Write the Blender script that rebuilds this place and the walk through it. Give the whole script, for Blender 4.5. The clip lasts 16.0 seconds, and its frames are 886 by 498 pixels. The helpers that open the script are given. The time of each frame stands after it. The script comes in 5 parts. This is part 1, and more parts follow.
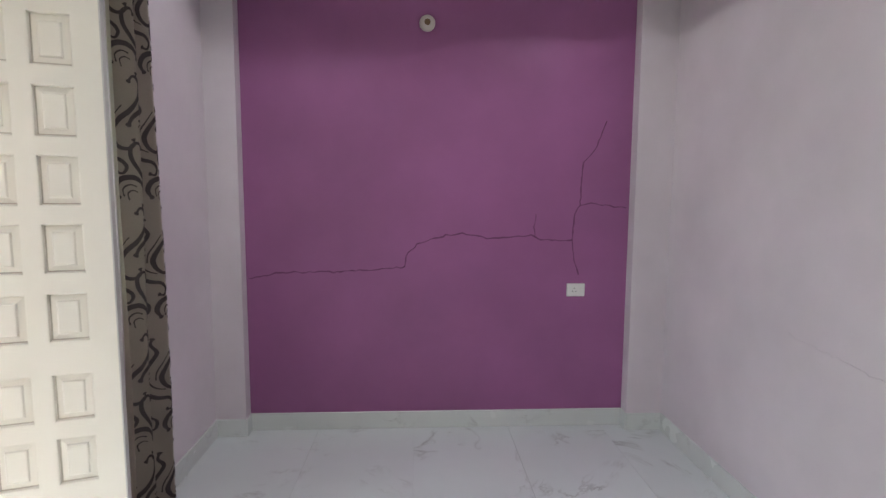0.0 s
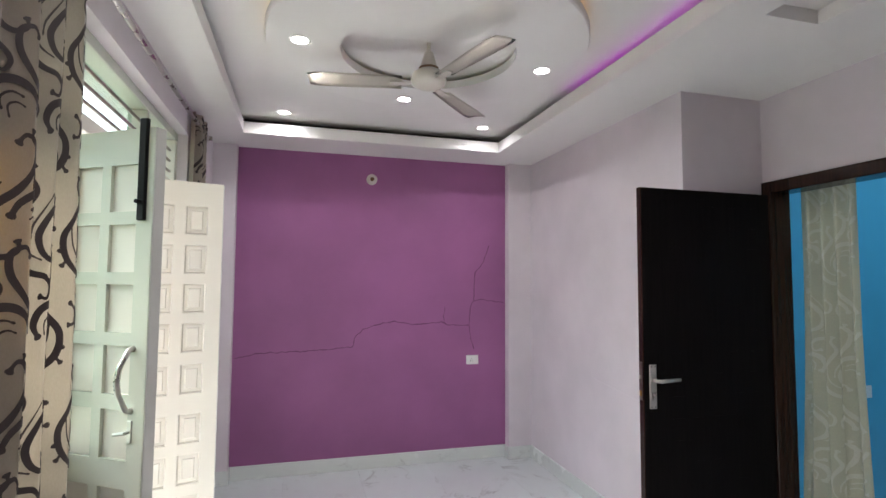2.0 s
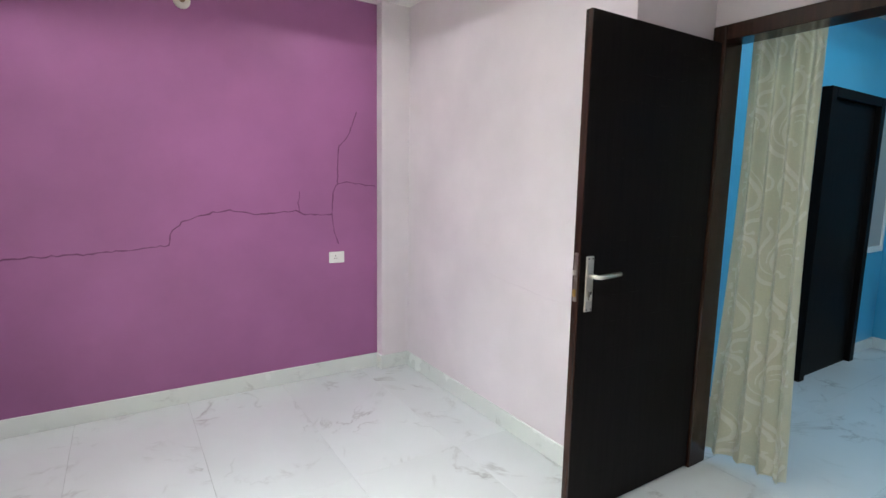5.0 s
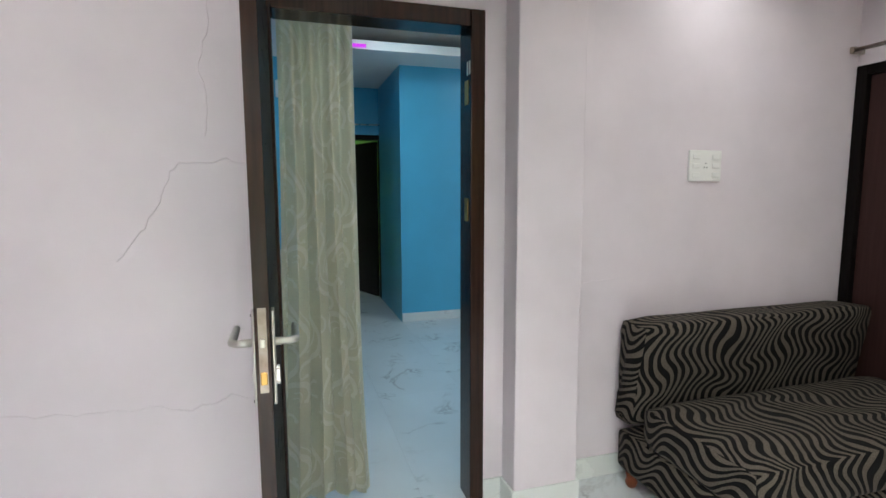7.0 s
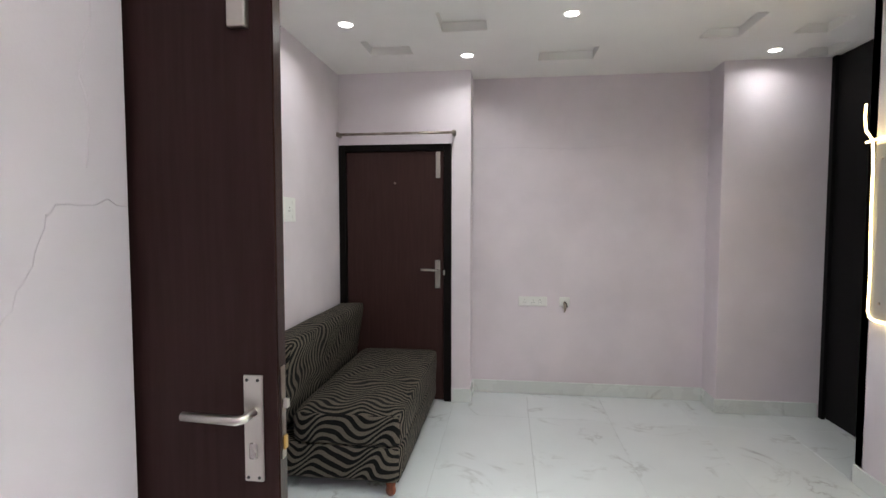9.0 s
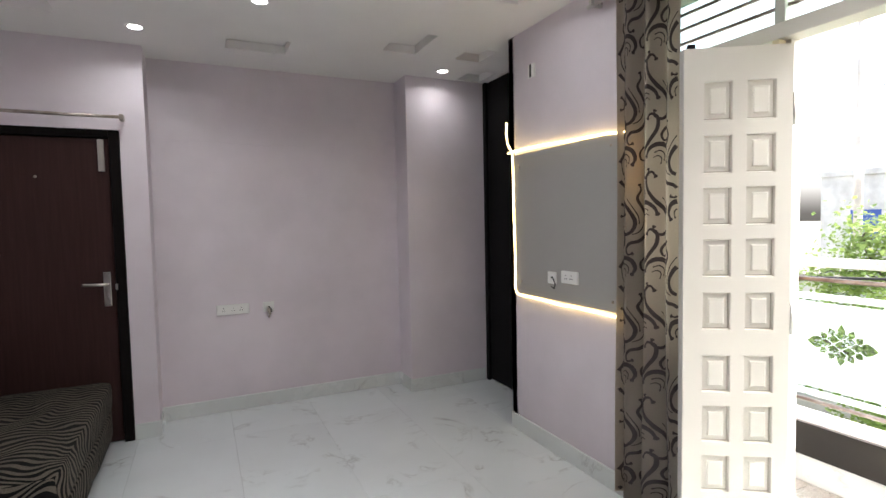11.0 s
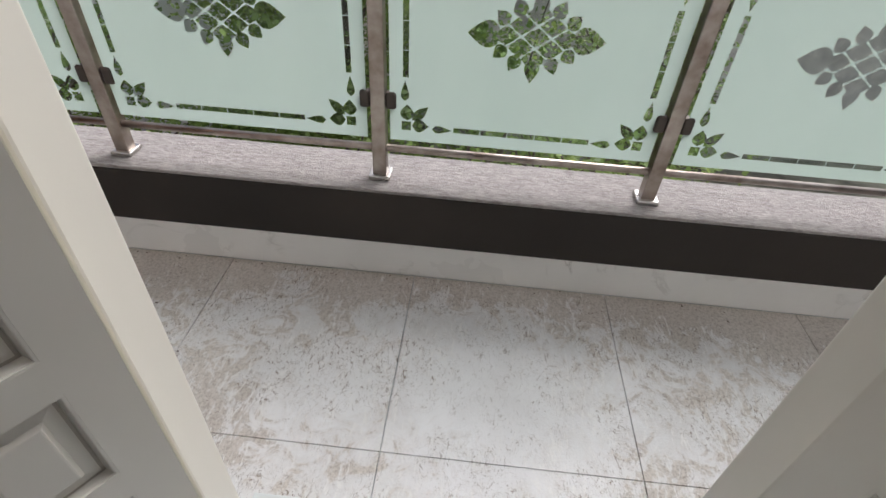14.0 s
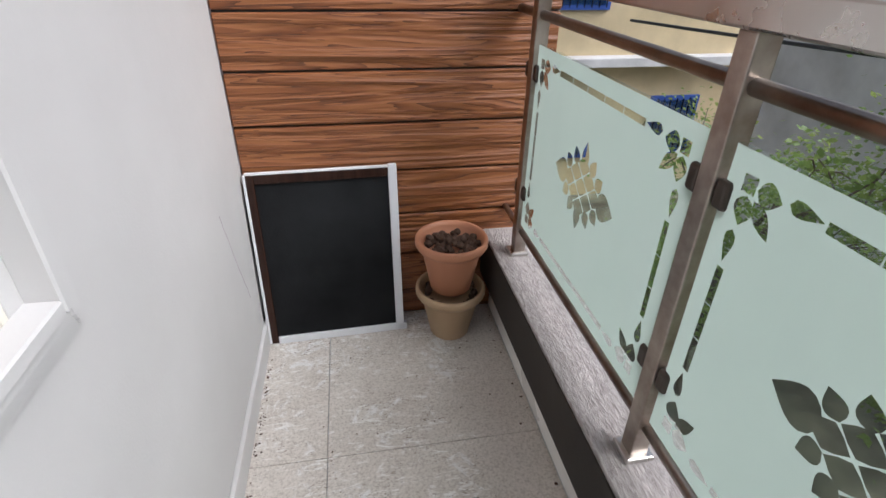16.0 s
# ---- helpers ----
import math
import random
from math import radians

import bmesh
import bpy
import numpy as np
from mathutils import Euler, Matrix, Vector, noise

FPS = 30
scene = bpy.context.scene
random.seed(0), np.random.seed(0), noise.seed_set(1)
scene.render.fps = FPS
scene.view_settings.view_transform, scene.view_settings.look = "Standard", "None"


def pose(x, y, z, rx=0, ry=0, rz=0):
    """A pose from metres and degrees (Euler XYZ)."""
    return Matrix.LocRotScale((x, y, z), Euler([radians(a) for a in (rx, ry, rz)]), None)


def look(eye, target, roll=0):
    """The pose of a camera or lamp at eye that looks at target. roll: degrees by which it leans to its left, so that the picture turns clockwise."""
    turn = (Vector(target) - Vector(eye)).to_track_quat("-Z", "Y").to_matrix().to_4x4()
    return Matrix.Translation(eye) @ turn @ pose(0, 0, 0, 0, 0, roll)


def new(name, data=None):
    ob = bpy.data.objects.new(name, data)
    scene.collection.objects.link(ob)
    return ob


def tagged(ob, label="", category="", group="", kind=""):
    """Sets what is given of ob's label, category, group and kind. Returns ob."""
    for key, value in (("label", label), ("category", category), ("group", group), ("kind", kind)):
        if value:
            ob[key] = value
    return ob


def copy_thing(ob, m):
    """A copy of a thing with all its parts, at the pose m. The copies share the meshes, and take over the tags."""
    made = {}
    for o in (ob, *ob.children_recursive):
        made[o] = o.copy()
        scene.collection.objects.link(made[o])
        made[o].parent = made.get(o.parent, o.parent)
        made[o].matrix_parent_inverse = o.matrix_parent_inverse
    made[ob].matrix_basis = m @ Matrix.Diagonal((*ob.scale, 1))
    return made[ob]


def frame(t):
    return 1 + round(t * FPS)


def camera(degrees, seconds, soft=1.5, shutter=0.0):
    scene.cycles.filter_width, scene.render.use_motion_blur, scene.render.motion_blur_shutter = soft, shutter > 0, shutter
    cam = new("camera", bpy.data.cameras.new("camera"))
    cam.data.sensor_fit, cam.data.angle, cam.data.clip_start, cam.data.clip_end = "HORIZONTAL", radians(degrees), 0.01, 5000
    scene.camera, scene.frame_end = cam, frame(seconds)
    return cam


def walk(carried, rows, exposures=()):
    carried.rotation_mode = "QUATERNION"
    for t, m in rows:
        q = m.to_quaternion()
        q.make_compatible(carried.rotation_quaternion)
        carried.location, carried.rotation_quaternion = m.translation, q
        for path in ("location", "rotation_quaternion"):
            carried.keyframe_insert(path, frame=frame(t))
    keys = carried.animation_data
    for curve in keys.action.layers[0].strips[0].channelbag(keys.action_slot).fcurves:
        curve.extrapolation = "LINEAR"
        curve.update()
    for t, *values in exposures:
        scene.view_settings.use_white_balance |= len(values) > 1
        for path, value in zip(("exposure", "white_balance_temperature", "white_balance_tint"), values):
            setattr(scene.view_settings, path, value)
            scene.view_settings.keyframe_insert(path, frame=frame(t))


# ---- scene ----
cam = camera(81.9, 16.0)
PATH = [
    (0, (-0.025, 0.195, 1.455), (0.073, 2.183, 1.257), 0.3),
    (0.5, (-0.185, -0.221, 1.444), (0.073, 1.754, 1.267), 0.4),
    (1, (-0.28, -0.616, 1.463), (0.067, 1.347, 1.298), 0.1),
    (1.5, (-0.44, -0.933, 1.506), (0.013, 1.014, 1.416), 0.5),
    (2, (-0.547, -1.125, 1.601), (-0.015, 0.799, 1.724), 0.4),
    (2.5, (-0.559, -1.154, 1.67), (0.006, 0.722, 2.071), -0.4),
    (3, (-0.538, -1.128, 1.693), (0.03, 0.742, 2.116), -0.9),
    (3.2, (-0.534, -1.078, 1.674), (0.033, 0.81, 2.014), -0.8),
    (5.3, (-0.272, 0.056, 1.458), (1.015, 1.552, 1.133), 1.4),
    (5.5, (-0.221, 0.242, 1.457), (1.263, 1.55, 1.163), 1.5),
    (6, (-0.129, 0.596, 1.404), (1.727, 1.306, 1.18), -1.3),
    (6.5, (-0.09, 0.859, 1.416), (1.892, 0.945, 1.166), -1.0),
    (7, (-0.01, 1.163, 1.443), (1.892, 0.588, 1.216), -0.2),
    (7.5, (0.075, 1.576, 1.434), (1.68, 0.396, 1.256), 0.8),
    (8, (0.286, 1.863, 1.446), (1.455, 0.249, 1.284), 1.4),
    (8.5, (0.517, 2.128, 1.474), (1.219, 0.26, 1.335), 1.1),
    (9, (0.721, 2.254, 1.489), (0.97, 0.273, 1.38), 0.0),
    (9.2, (0.784, 2.275, 1.506), (0.869, 0.279, 1.407), -0.2),
    (11.3, (0.651, 2.105, 1.458), (-0.39, 0.403, 1.329), -1.3),
    (11.5, (0.593, 2.018, 1.453), (-0.598, 0.42, 1.294), -1.3),
    (12, (0.406, 1.757, 1.413), (-1.186, 0.575, 1.155), -2.0),
    (12.5, (0.047, 1.606, 1.36), (-1.725, 0.83, 0.851), -1.6),
    (13, (-0.316, 1.468, 1.298), (-2.096, 1.051, 0.486), -0.9),
    (13.5, (-0.679, 1.345, 1.258), (-2.356, 1.215, 0.176), 0.3),
    (14, (-1.03, 1.309, 1.152), (-2.566, 1.238, -0.127), 3.9),
    (14.5, (-1.365, 1.204, 1.097), (-2.724, 0.768, -0.304), 6.4),
    (15, (-1.567, 1.051, 1.12), (-2.6, 0.034, -0.259), 4.6),
    (15.5, (-1.718, 0.949, 1.196), (-2.25, -0.589, 0.034), 1.6),
    (16, (-1.792, 0.908, 1.262), (-2.102, -0.786, 0.245), 1.0),
]
walk(cam, [(t, look(eye, target, roll)) for t, eye, target, roll in PATH], exposures=[(0, 2.3, 6200, 12), (0.5, 2.2, 6200, 12), (1, 2.05, 6200, 12), (1.5, 2.4, 6200, 12), (2.5, 2.7, 6200, 12), (5.5, 3.15, 6300, 7), (6, 2.9, 6300, 7), (6.5, 2.5, 6300, 7), (7, 2.9, 6300, 7), (8, 2.9, 6300, 7), (9.2, 2.85, 6300, 8), (11.3, 2.25, 6200, 11), (12, 0.75, 6100, 12), (13, 0.45, 6100, 12), (13.5, 0.25, 6100, 13), (14, 0.2, 6100, 13), (15, 0.55, 6000, 13), (16, 0.15, 5900, 12)])

# ---------------------------------------------------------------- light
world = bpy.data.worlds.new("sky")
scene.world = world
world.use_nodes = True
wn = world.node_tree
sky = wn.nodes.new("ShaderNodeTexSky")
sky.sky_type, sky.sun_disc = 'NISHITA', False
sky.sun_elevation, sky.sun_rotation = radians(50), radians(300)
sky.air_density, sky.dust_density, sky.ozone_density = 0.8, 6.0, 0.4
haze = wn.nodes.new("ShaderNodeHueSaturation")   # overcast, so paler than a clear sky
haze.inputs["Saturation"].default_value = 0.45
wn.links.new(sky.outputs[0], haze.inputs["Color"])
wn.links.new(haze.outputs[0], wn.nodes["Background"].inputs[0])
wn.nodes["Background"].inputs[1].default_value = 0.15
sun = bpy.data.lights.new("sun", 'SUN')
sun.energy, sun.angle, sun.color = 1.5, radians(30), (1.0, 0.96, 0.9)
new("sun", sun).matrix_world = look((-14.4, 8.4, 20), (0, 0, 0))

LAMPS = [(-.697, 2.755, 2.83), (.832, 2.69, 2.83), (.80, .01, 2.83), (-.697, .01, 2.83),
         (.062, 2.04, 2.76), (.062, .72, 2.76), (-.58, 1.385, 2.76), (.706, 1.385, 2.76),
         (1.71, -.845, 2.69), (1.017, -1.515, 2.69), (.358, -.845, 2.69), (-1.14, -1.67, 2.69)]
LAMP_WATTS = 0.5


# ---------------------------------------------------------------- materials
def mat(name, color, rough=0.6, metal=0.0):
    m = bpy.data.materials.new(name)
    m.use_nodes = True
    b = m.node_tree.nodes["Principled BSDF"]
    b.inputs["Base Color"].default_value = (*color, 1)
    b.inputs["Roughness"].default_value = rough
    b.inputs["Metallic"].default_value = metal
    return m


def node(m, kind, **values):
    n = m.node_tree.nodes.new(kind)
    for k, v in values.items():
        n.inputs[k].default_value = v
    return n


def link(m, a, b):
    m.node_tree.links.new(a, b)


def bsdf(m):
    return m.node_tree.nodes["Principled BSDF"]


def coords(m, scale=(1, 1, 1), use="Object", turn=(0, 0, 0)):
    t = m.node_tree.nodes.new("ShaderNodeTexCoord")
    p = m.node_tree.nodes.new("ShaderNodeMapping")
    p.inputs["Scale"].default_value = scale
    p.inputs["Rotation"].default_value = turn
    link(m, t.outputs[use], p.inputs["Vector"])
    return p.outputs[0]


def ramp(m, fac, stops, ease="LINEAR"):
    r = m.node_tree.nodes.new("ShaderNodeValToRGB")
    r.color_ramp.interpolation = ease
    while len(r.color_ramp.elements) < len(stops):
        r.color_ramp.elements.new(0.5)
    for e, (p, c) in zip(r.color_ramp.elements, stops):
        e.position, e.color = p, (*c, 1) if len(c) == 3 else c
    link(m, fac, r.inputs[0])
    return r.outputs[0]


def noise_tex(m, vec, scale, detail=4.0, rough=0.55, distort=0.0):
    n = node(m, "ShaderNodeTexNoise", Scale=scale, Detail=detail, Roughness=rough, Distortion=distort)
    link(m, vec, n.inputs["Vector"])
    return n.outputs["Fac"]


def bump(m, height, strength, distance=0.01):
    b = node(m, "ShaderNodeBump", Strength=strength, Distance=distance)
    link(m, height, b.inputs["Height"])
    link(m, b.outputs[0], bsdf(m).inputs["Normal"])


def mix(m, fac, a, b, blend="MIX"):
    n = m.node_tree.nodes.new("ShaderNodeMix")
    n.data_type, n.blend_type = "RGBA", blend
    for sock, v in ((n.inputs[0], fac), (n.inputs[6], a), (n.inputs[7], b)):
        if isinstance(v, (int, float)):
            sock.default_value = v
        elif isinstance(v, tuple):
            sock.default_value = (*v, 1)
        else:
            link(m, v, sock)
    return n.outputs[2]


def math_node(m, op, a, b=0.0, c=0.0):
    n = m.node_tree.nodes.new("ShaderNodeMath")
    n.operation = op
    for sock, v in zip(n.inputs, (a, b, c)):
        if isinstance(v, (int, float)):
            sock.default_value = v
        else:
            link(m, v, sock)
    return n.outputs[0]


def painted(name, color, rough=0.55, wear=0.06, grain=0.25):
    """Emulsion on plaster: faint large blotches, roller grain."""
    m = mat(name, color, rough)
    v = coords(m)
    big = noise_tex(m, v, 1.3, 5)
    dark = tuple(c * (1 - 2.2 * wear) for c in color)
    light = tuple(min(1, c * (1 + wear)) for c in color)
    link(m, ramp(m, big, [(0.3, dark), (0.7, light)]), bsdf(m).inputs["Base Color"])
    fine = noise_tex(m, v, 160, 3)
    mid = noise_tex(m, v, 9, 3)
    h = math_node(m, "ADD", math_node(m, "MULTIPLY", fine, 0.25), mid)
    bump(m, h, grain, 0.004)
    return m


M_WALL = painted("lilac_emulsion", (0.712, 0.649, 0.688), 0.6)
M_PURPLE = painted("purple_emulsion", (0.335, 0.118, 0.285), 0.5, 0.08)
M_CEIL = painted("white_ceiling_paint", (0.80, 0.78, 0.76), 0.7, 0.02, 0.12)
M_BLUE = painted("blue_emulsion", (0.09, 0.43, 0.66), 0.3, 0.05)
M_GREEN = painted("green_emulsion", (0.22, 0.42, 0.06), 0.5, 0.06)
M_OUTWALL = painted("white_exterior_paint", (0.57, 0.562, 0.55), 0.7, 0.05, 0.4)
M_CREAM = painted("cream_enamel", (0.75, 0.715, 0.625), 0.32, 0.03, 0.08)
M_GREENISH = painted("pale_green_enamel", (0.60, 0.62, 0.52), 0.25, 0.04, 0.08)
M_EDGE = painted("grey_enamel_edge", (0.50, 0.49, 0.46), 0.4, 0.1, 0.1)
M_AGED = painted("yellowed_enamel", (0.70, 0.62, 0.40), 0.4, 0.15, 0.2)
M_GROOVE = painted("beige_enamel", (0.52, 0.47, 0.38), 0.5, 0.2, 0.2)
M_WHITEPLASTIC = mat("white_plastic", (0.80, 0.80, 0.77), 0.3)
M_SLOT = mat("dark_slot", (0.04, 0.04, 0.04), 0.6)
M_CRACK = mat("dark_purple_crack", (0.155, 0.05, 0.125), 0.9)
M_CRACK2 = mat("grey_hairline_crack", (0.67, 0.611, 0.647), 0.9)
M_BLACK = mat("black_paint", (0.007, 0.0065, 0.007), 0.6)
bsdf(M_BLACK).inputs["Specular IOR Level"].default_value = 0.12
M_SOIL = painted("dry_soil", (0.10, 0.055, 0.035), 0.95, 0.3, 1.0)


def marble(name, base, vein, rough, scale, amount=0.5):
    m = mat(name, base, rough)
    v = coords(m)
    rnd = m.node_tree.nodes.new("ShaderNodeObjectInfo").outputs["Random"]
    off = m.node_tree.nodes.new("ShaderNodeVectorMath")
    off.operation = "ADD"
    link(m, v, off.inputs[0])
    comb = m.node_tree.nodes.new("ShaderNodeCombineXYZ")
    link(m, math_node(m, "MULTIPLY", rnd, 37.0), comb.inputs[0])
    link(m, math_node(m, "MULTIPLY", rnd, 91.0), comb.inputs[1])
    link(m, comb.outputs[0], off.inputs[1])
    vv = off.outputs[0]
    n1 = noise_tex(m, vv, scale, 6, 0.6, 1.2)
    ridge = math_node(m, "ABSOLUTE", math_node(m, "SUBTRACT", n1, 0.5))
    line = ramp(m, ridge, [(0.0, (1, 1, 1)), (0.012, (0.35, 0.35, 0.35)), (0.03, (0, 0, 0))])
    gate = ramp(m, noise_tex(m, vv, scale * 1.7, 2), [(0.5, (0, 0, 0)), (0.68, (1, 1, 1))])
    k = math_node(m, "MULTIPLY", math_node(m, "MULTIPLY", line, gate), amount)
    soft = ramp(m, noise_tex(m, vv, scale * 0.8, 4), [(0.35, tuple(c * 0.93 for c in base)), (0.65, base)])
    link(m, mix(m, k, soft, vein), bsdf(m).inputs["Base Color"])
    smear = ramp(m, noise_tex(m, vv, 3.0, 4), [(0.3, (rough * 0.7,) * 3), (0.7, (rough * 1.6,) * 3)])
    link(m, smear, bsdf(m).inputs["Roughness"])
    return m


M_FLOOR = marble("white_marble_tile", (0.66, 0.70, 0.71), (0.28, 0.28, 0.28), 0.12, 1.6, 0.75)
M_SKIRT = marble("marble_skirting", (0.72, 0.75, 0.73), (0.35, 0.35, 0.34), 0.2, 2.5, 0.5)
M_BSKIRT = marble("bright_marble_skirting", (0.84, 0.83, 0.80), (0.42, 0.40, 0.37), 0.3, 3.0, 0.7)
M_GROUT = mat("pale_grout", (0.56, 0.59, 0.60), 0.5)


def balcony_tile():
    """White marble tile under trodden dust: swept patches, brush strokes, flecks, all running on across the joints."""
    m = mat("dusty_balcony_tile", (0.55, 0.51, 0.46), 0.7)
    pos = m.node_tree.nodes.new("ShaderNodeNewGeometry").outputs["Position"]

    def turned_coords(angle, scale):
        p = m.node_tree.nodes.new("ShaderNodeMapping")
        p.inputs["Rotation"].default_value = (0, 0, radians(angle))
        p.inputs["Scale"].default_value = scale
        link(m, pos, p.inputs["Vector"])
        return p.outputs[0]

    sep = m.node_tree.nodes.new("ShaderNodeSeparateXYZ")
    link(m, pos, sep.inputs[0])
    # swept where people step out of the door, left dusty towards the far end and the kerb
    along = math_node(m, "SMOOTH_MAX", math_node(m, "MULTIPLY_ADD", math_node(m, "ABSOLUTE", math_node(m, "SUBTRACT", sep.outputs[1], 1.35)), -0.20, 0.20), -0.05, 0.1)
    across = math_node(m, "MINIMUM", math_node(m, "MULTIPLY_ADD", sep.outputs[0], 0.9, 1.84), 0.0)
    n = math_node(m, "MULTIPLY_ADD", noise_tex(m, pos, 2.3, 2), 0.55, math_node(m, "MULTIPLY", noise_tex(m, pos, 9, 6, 0.68, 2.2), 0.75))
    field = math_node(m, "ADD", n, math_node(m, "ADD", along, across))
    clean = ramp(m, field, [(0.66, (0, 0, 0)), (0.72, (0.7, 0.7, 0.7)), (0.86, (1, 1, 1))])
    edge = ramp(m, field, [(0.52, (0, 0, 0)), (0.64, (1, 1, 1)), (0.80, (0.9, 0.9, 0.9)), (0.95, (0.25, 0.25, 0.25))])
    dust = ramp(m, noise_tex(m, pos, 2.8, 5, 0.6), [(0.3, (0.55, 0.505, 0.45)), (0.7, (0.66, 0.615, 0.555))])
    speck = ramp(m, noise_tex(m, pos, 130, 3, 0.7), [(0.36, (0.55, 0.52, 0.49)), (0.50, (0.95, 0.95, 0.95)), (0.66, (1.15, 1.15, 1.15))])
    a = mix(m, 0.55, dust, speck, "MULTIPLY")
    stone = ramp(m, noise_tex(m, pos, 5, 4), [(0.3, (0.70, 0.695, 0.68)), (0.7, (0.82, 0.82, 0.81))])
    c = mix(m, clean, a, stone)
    # pale brush strokes and footmarks, then dark smears and flecks caught between them
    for angle, lo in ((35, 0.585), (-50, 0.60), (8, 0.61)):
        k = ramp(m, noise_tex(m, turned_coords(angle, (9, 36, 1)), 1.0, 4, 0.62, 1.8), [(lo, (0, 0, 0)), (lo + 0.05, (0.75, 0.75, 0.75))])
        c = mix(m, math_node(m, "MULTIPLY", k, edge), c, (0.80, 0.79, 0.76))
    gate = ramp(m, noise_tex(m, pos, 4.5, 4, 0.65), [(0.42, (0, 0, 0)), (0.56, (1, 1, 1))])
    gate = math_node(m, "MULTIPLY", gate, edge)
    for angle, lo in ((60, 0.60), (-25, 0.61), (15, 0.62)):
        k = ramp(m, noise_tex(m, turned_coords(angle, (24, 46, 1)), 1.0, 4, 0.66, 2.6), [(lo, (0, 0, 0)), (lo + 0.045, (0.85, 0.85, 0.85))])
        c = mix(m, math_node(m, "MULTIPLY", k, gate), c, (0.20, 0.155, 0.115))
    arc = math_node(m, "ABSOLUTE", math_node(m, "SUBTRACT", noise_tex(m, pos, 10, 4, 0.55, 2.8), 0.5))
    c = mix(m, math_node(m, "MULTIPLY", ramp(m, arc, [(0.0, (0.7, 0.7, 0.7)), (0.012, (0, 0, 0))]), gate), c, (0.33, 0.28, 0.23))
    link(m, c, bsdf(m).inputs["Base Color"])
    link(m, ramp(m, clean, [(0, (0.8,) * 3), (1, (0.30,) * 3)]), bsdf(m).inputs["Roughness"])
    bump(m, math_node(m, "ADD", noise_tex(m, pos, 150, 3), math_node(m, "MULTIPLY", clean, -0.4)), 0.28, 0.003)
    return m


M_BTILE = balcony_tile()


def kerb_render():
    m = mat("rough_pinkish_render", (0.48, 0.42, 0.40), 0.9)
    v = coords(m, (5.2, 1.0, 5.2))
    h = noise_tex(m, v, 30, 6, 0.62, 0.9)
    link(m, ramp(m, h, [(0.3, (0.24, 0.215, 0.20)), (0.65, (0.50, 0.465, 0.445))]), bsdf(m).inputs["Base Color"])
    bump(m, h, 0.9, 0.012)
    return m


M_KERB = kerb_render()
M_KERBDARK = painted("dark_brown_paint", (0.030, 0.024, 0.019), 0.8, 0.25, 0.4)
M_FACADE = painted("pale_cement_plaster", (0.80, 0.74, 0.67), 0.9, 0.22, 0.6)
M_CEMENT = painted("weathered_cement", (0.36, 0.33, 0.29), 0.9, 0.22, 0.6)


def dark_wood(name, color, rough=0.32, streak=0.35, spec=0.3):
    m = mat(name, color, rough)
    v = coords(m, (18, 18, 0.9))
    n = noise_tex(m, v, 3.5, 5, 0.6)
    link(m, ramp(m, n, [(0.3, tuple(c * (1 - streak) for c in color)), (0.7, tuple(c * (1 + streak) for c in color))]), bsdf(m).inputs["Base Color"])
    bump(m, n, 0.15, 0.003)
    bsdf(m).inputs["Specular IOR Level"].default_value = spec
    return m


M_DOORBLK = dark_wood("black_brown_laminate", (0.0065, 0.005, 0.0047), 0.5, 0.35, 0.07)
M_DOORBRN = dark_wood("dark_brown_laminate", (0.042, 0.021, 0.019), 0.45, 0.15, 0.12)
M_FRAMEBRN = dark_wood("worn_brown_varnish", (0.026, 0.011, 0.007), 0.22, 0.45, 0.3)
M_LEG = dark_wood("reddish_wood", (0.16, 0.045, 0.02), 0.3)


def plank_wood():
    m = mat("embossed_orange_brown_plank", (0.30, 0.11, 0.035), 0.42)
    v = coords(m, (0.8, 6, 14))
    rnd = m.node_tree.nodes.new("ShaderNodeObjectInfo").outputs["Random"]
    comb = m.node_tree.nodes.new("ShaderNodeCombineXYZ")
    link(m, math_node(m, "MULTIPLY", rnd, 50.0), comb.inputs[0])
    link(m, math_node(m, "MULTIPLY", rnd, 23.0), comb.inputs[2])
    off = m.node_tree.nodes.new("ShaderNodeVectorMath")
    link(m, v, off.inputs[0])
    link(m, comb.outputs[0], off.inputs[1])
    base = noise_tex(m, off.outputs[0], 1.4, 3, 0.5, 0.6)
    rings = math_node(m, "FRACT", math_node(m, "MULTIPLY", base, 12.0))
    fine = noise_tex(m, off.outputs[0], 7, 6, 0.7)
    h = math_node(m, "ADD", math_node(m, "MULTIPLY", rings, 0.7), math_node(m, "MULTIPLY", fine, 0.65))
    link(m, ramp(m, h, [(0.22, (0.040, 0.013, 0.006)), (0.44, (0.20, 0.066, 0.020)), (0.90, (0.31, 0.118, 0.040))]), bsdf(m).inputs["Base Color"])
    bump(m, h, 0.8, 0.006)
    return m


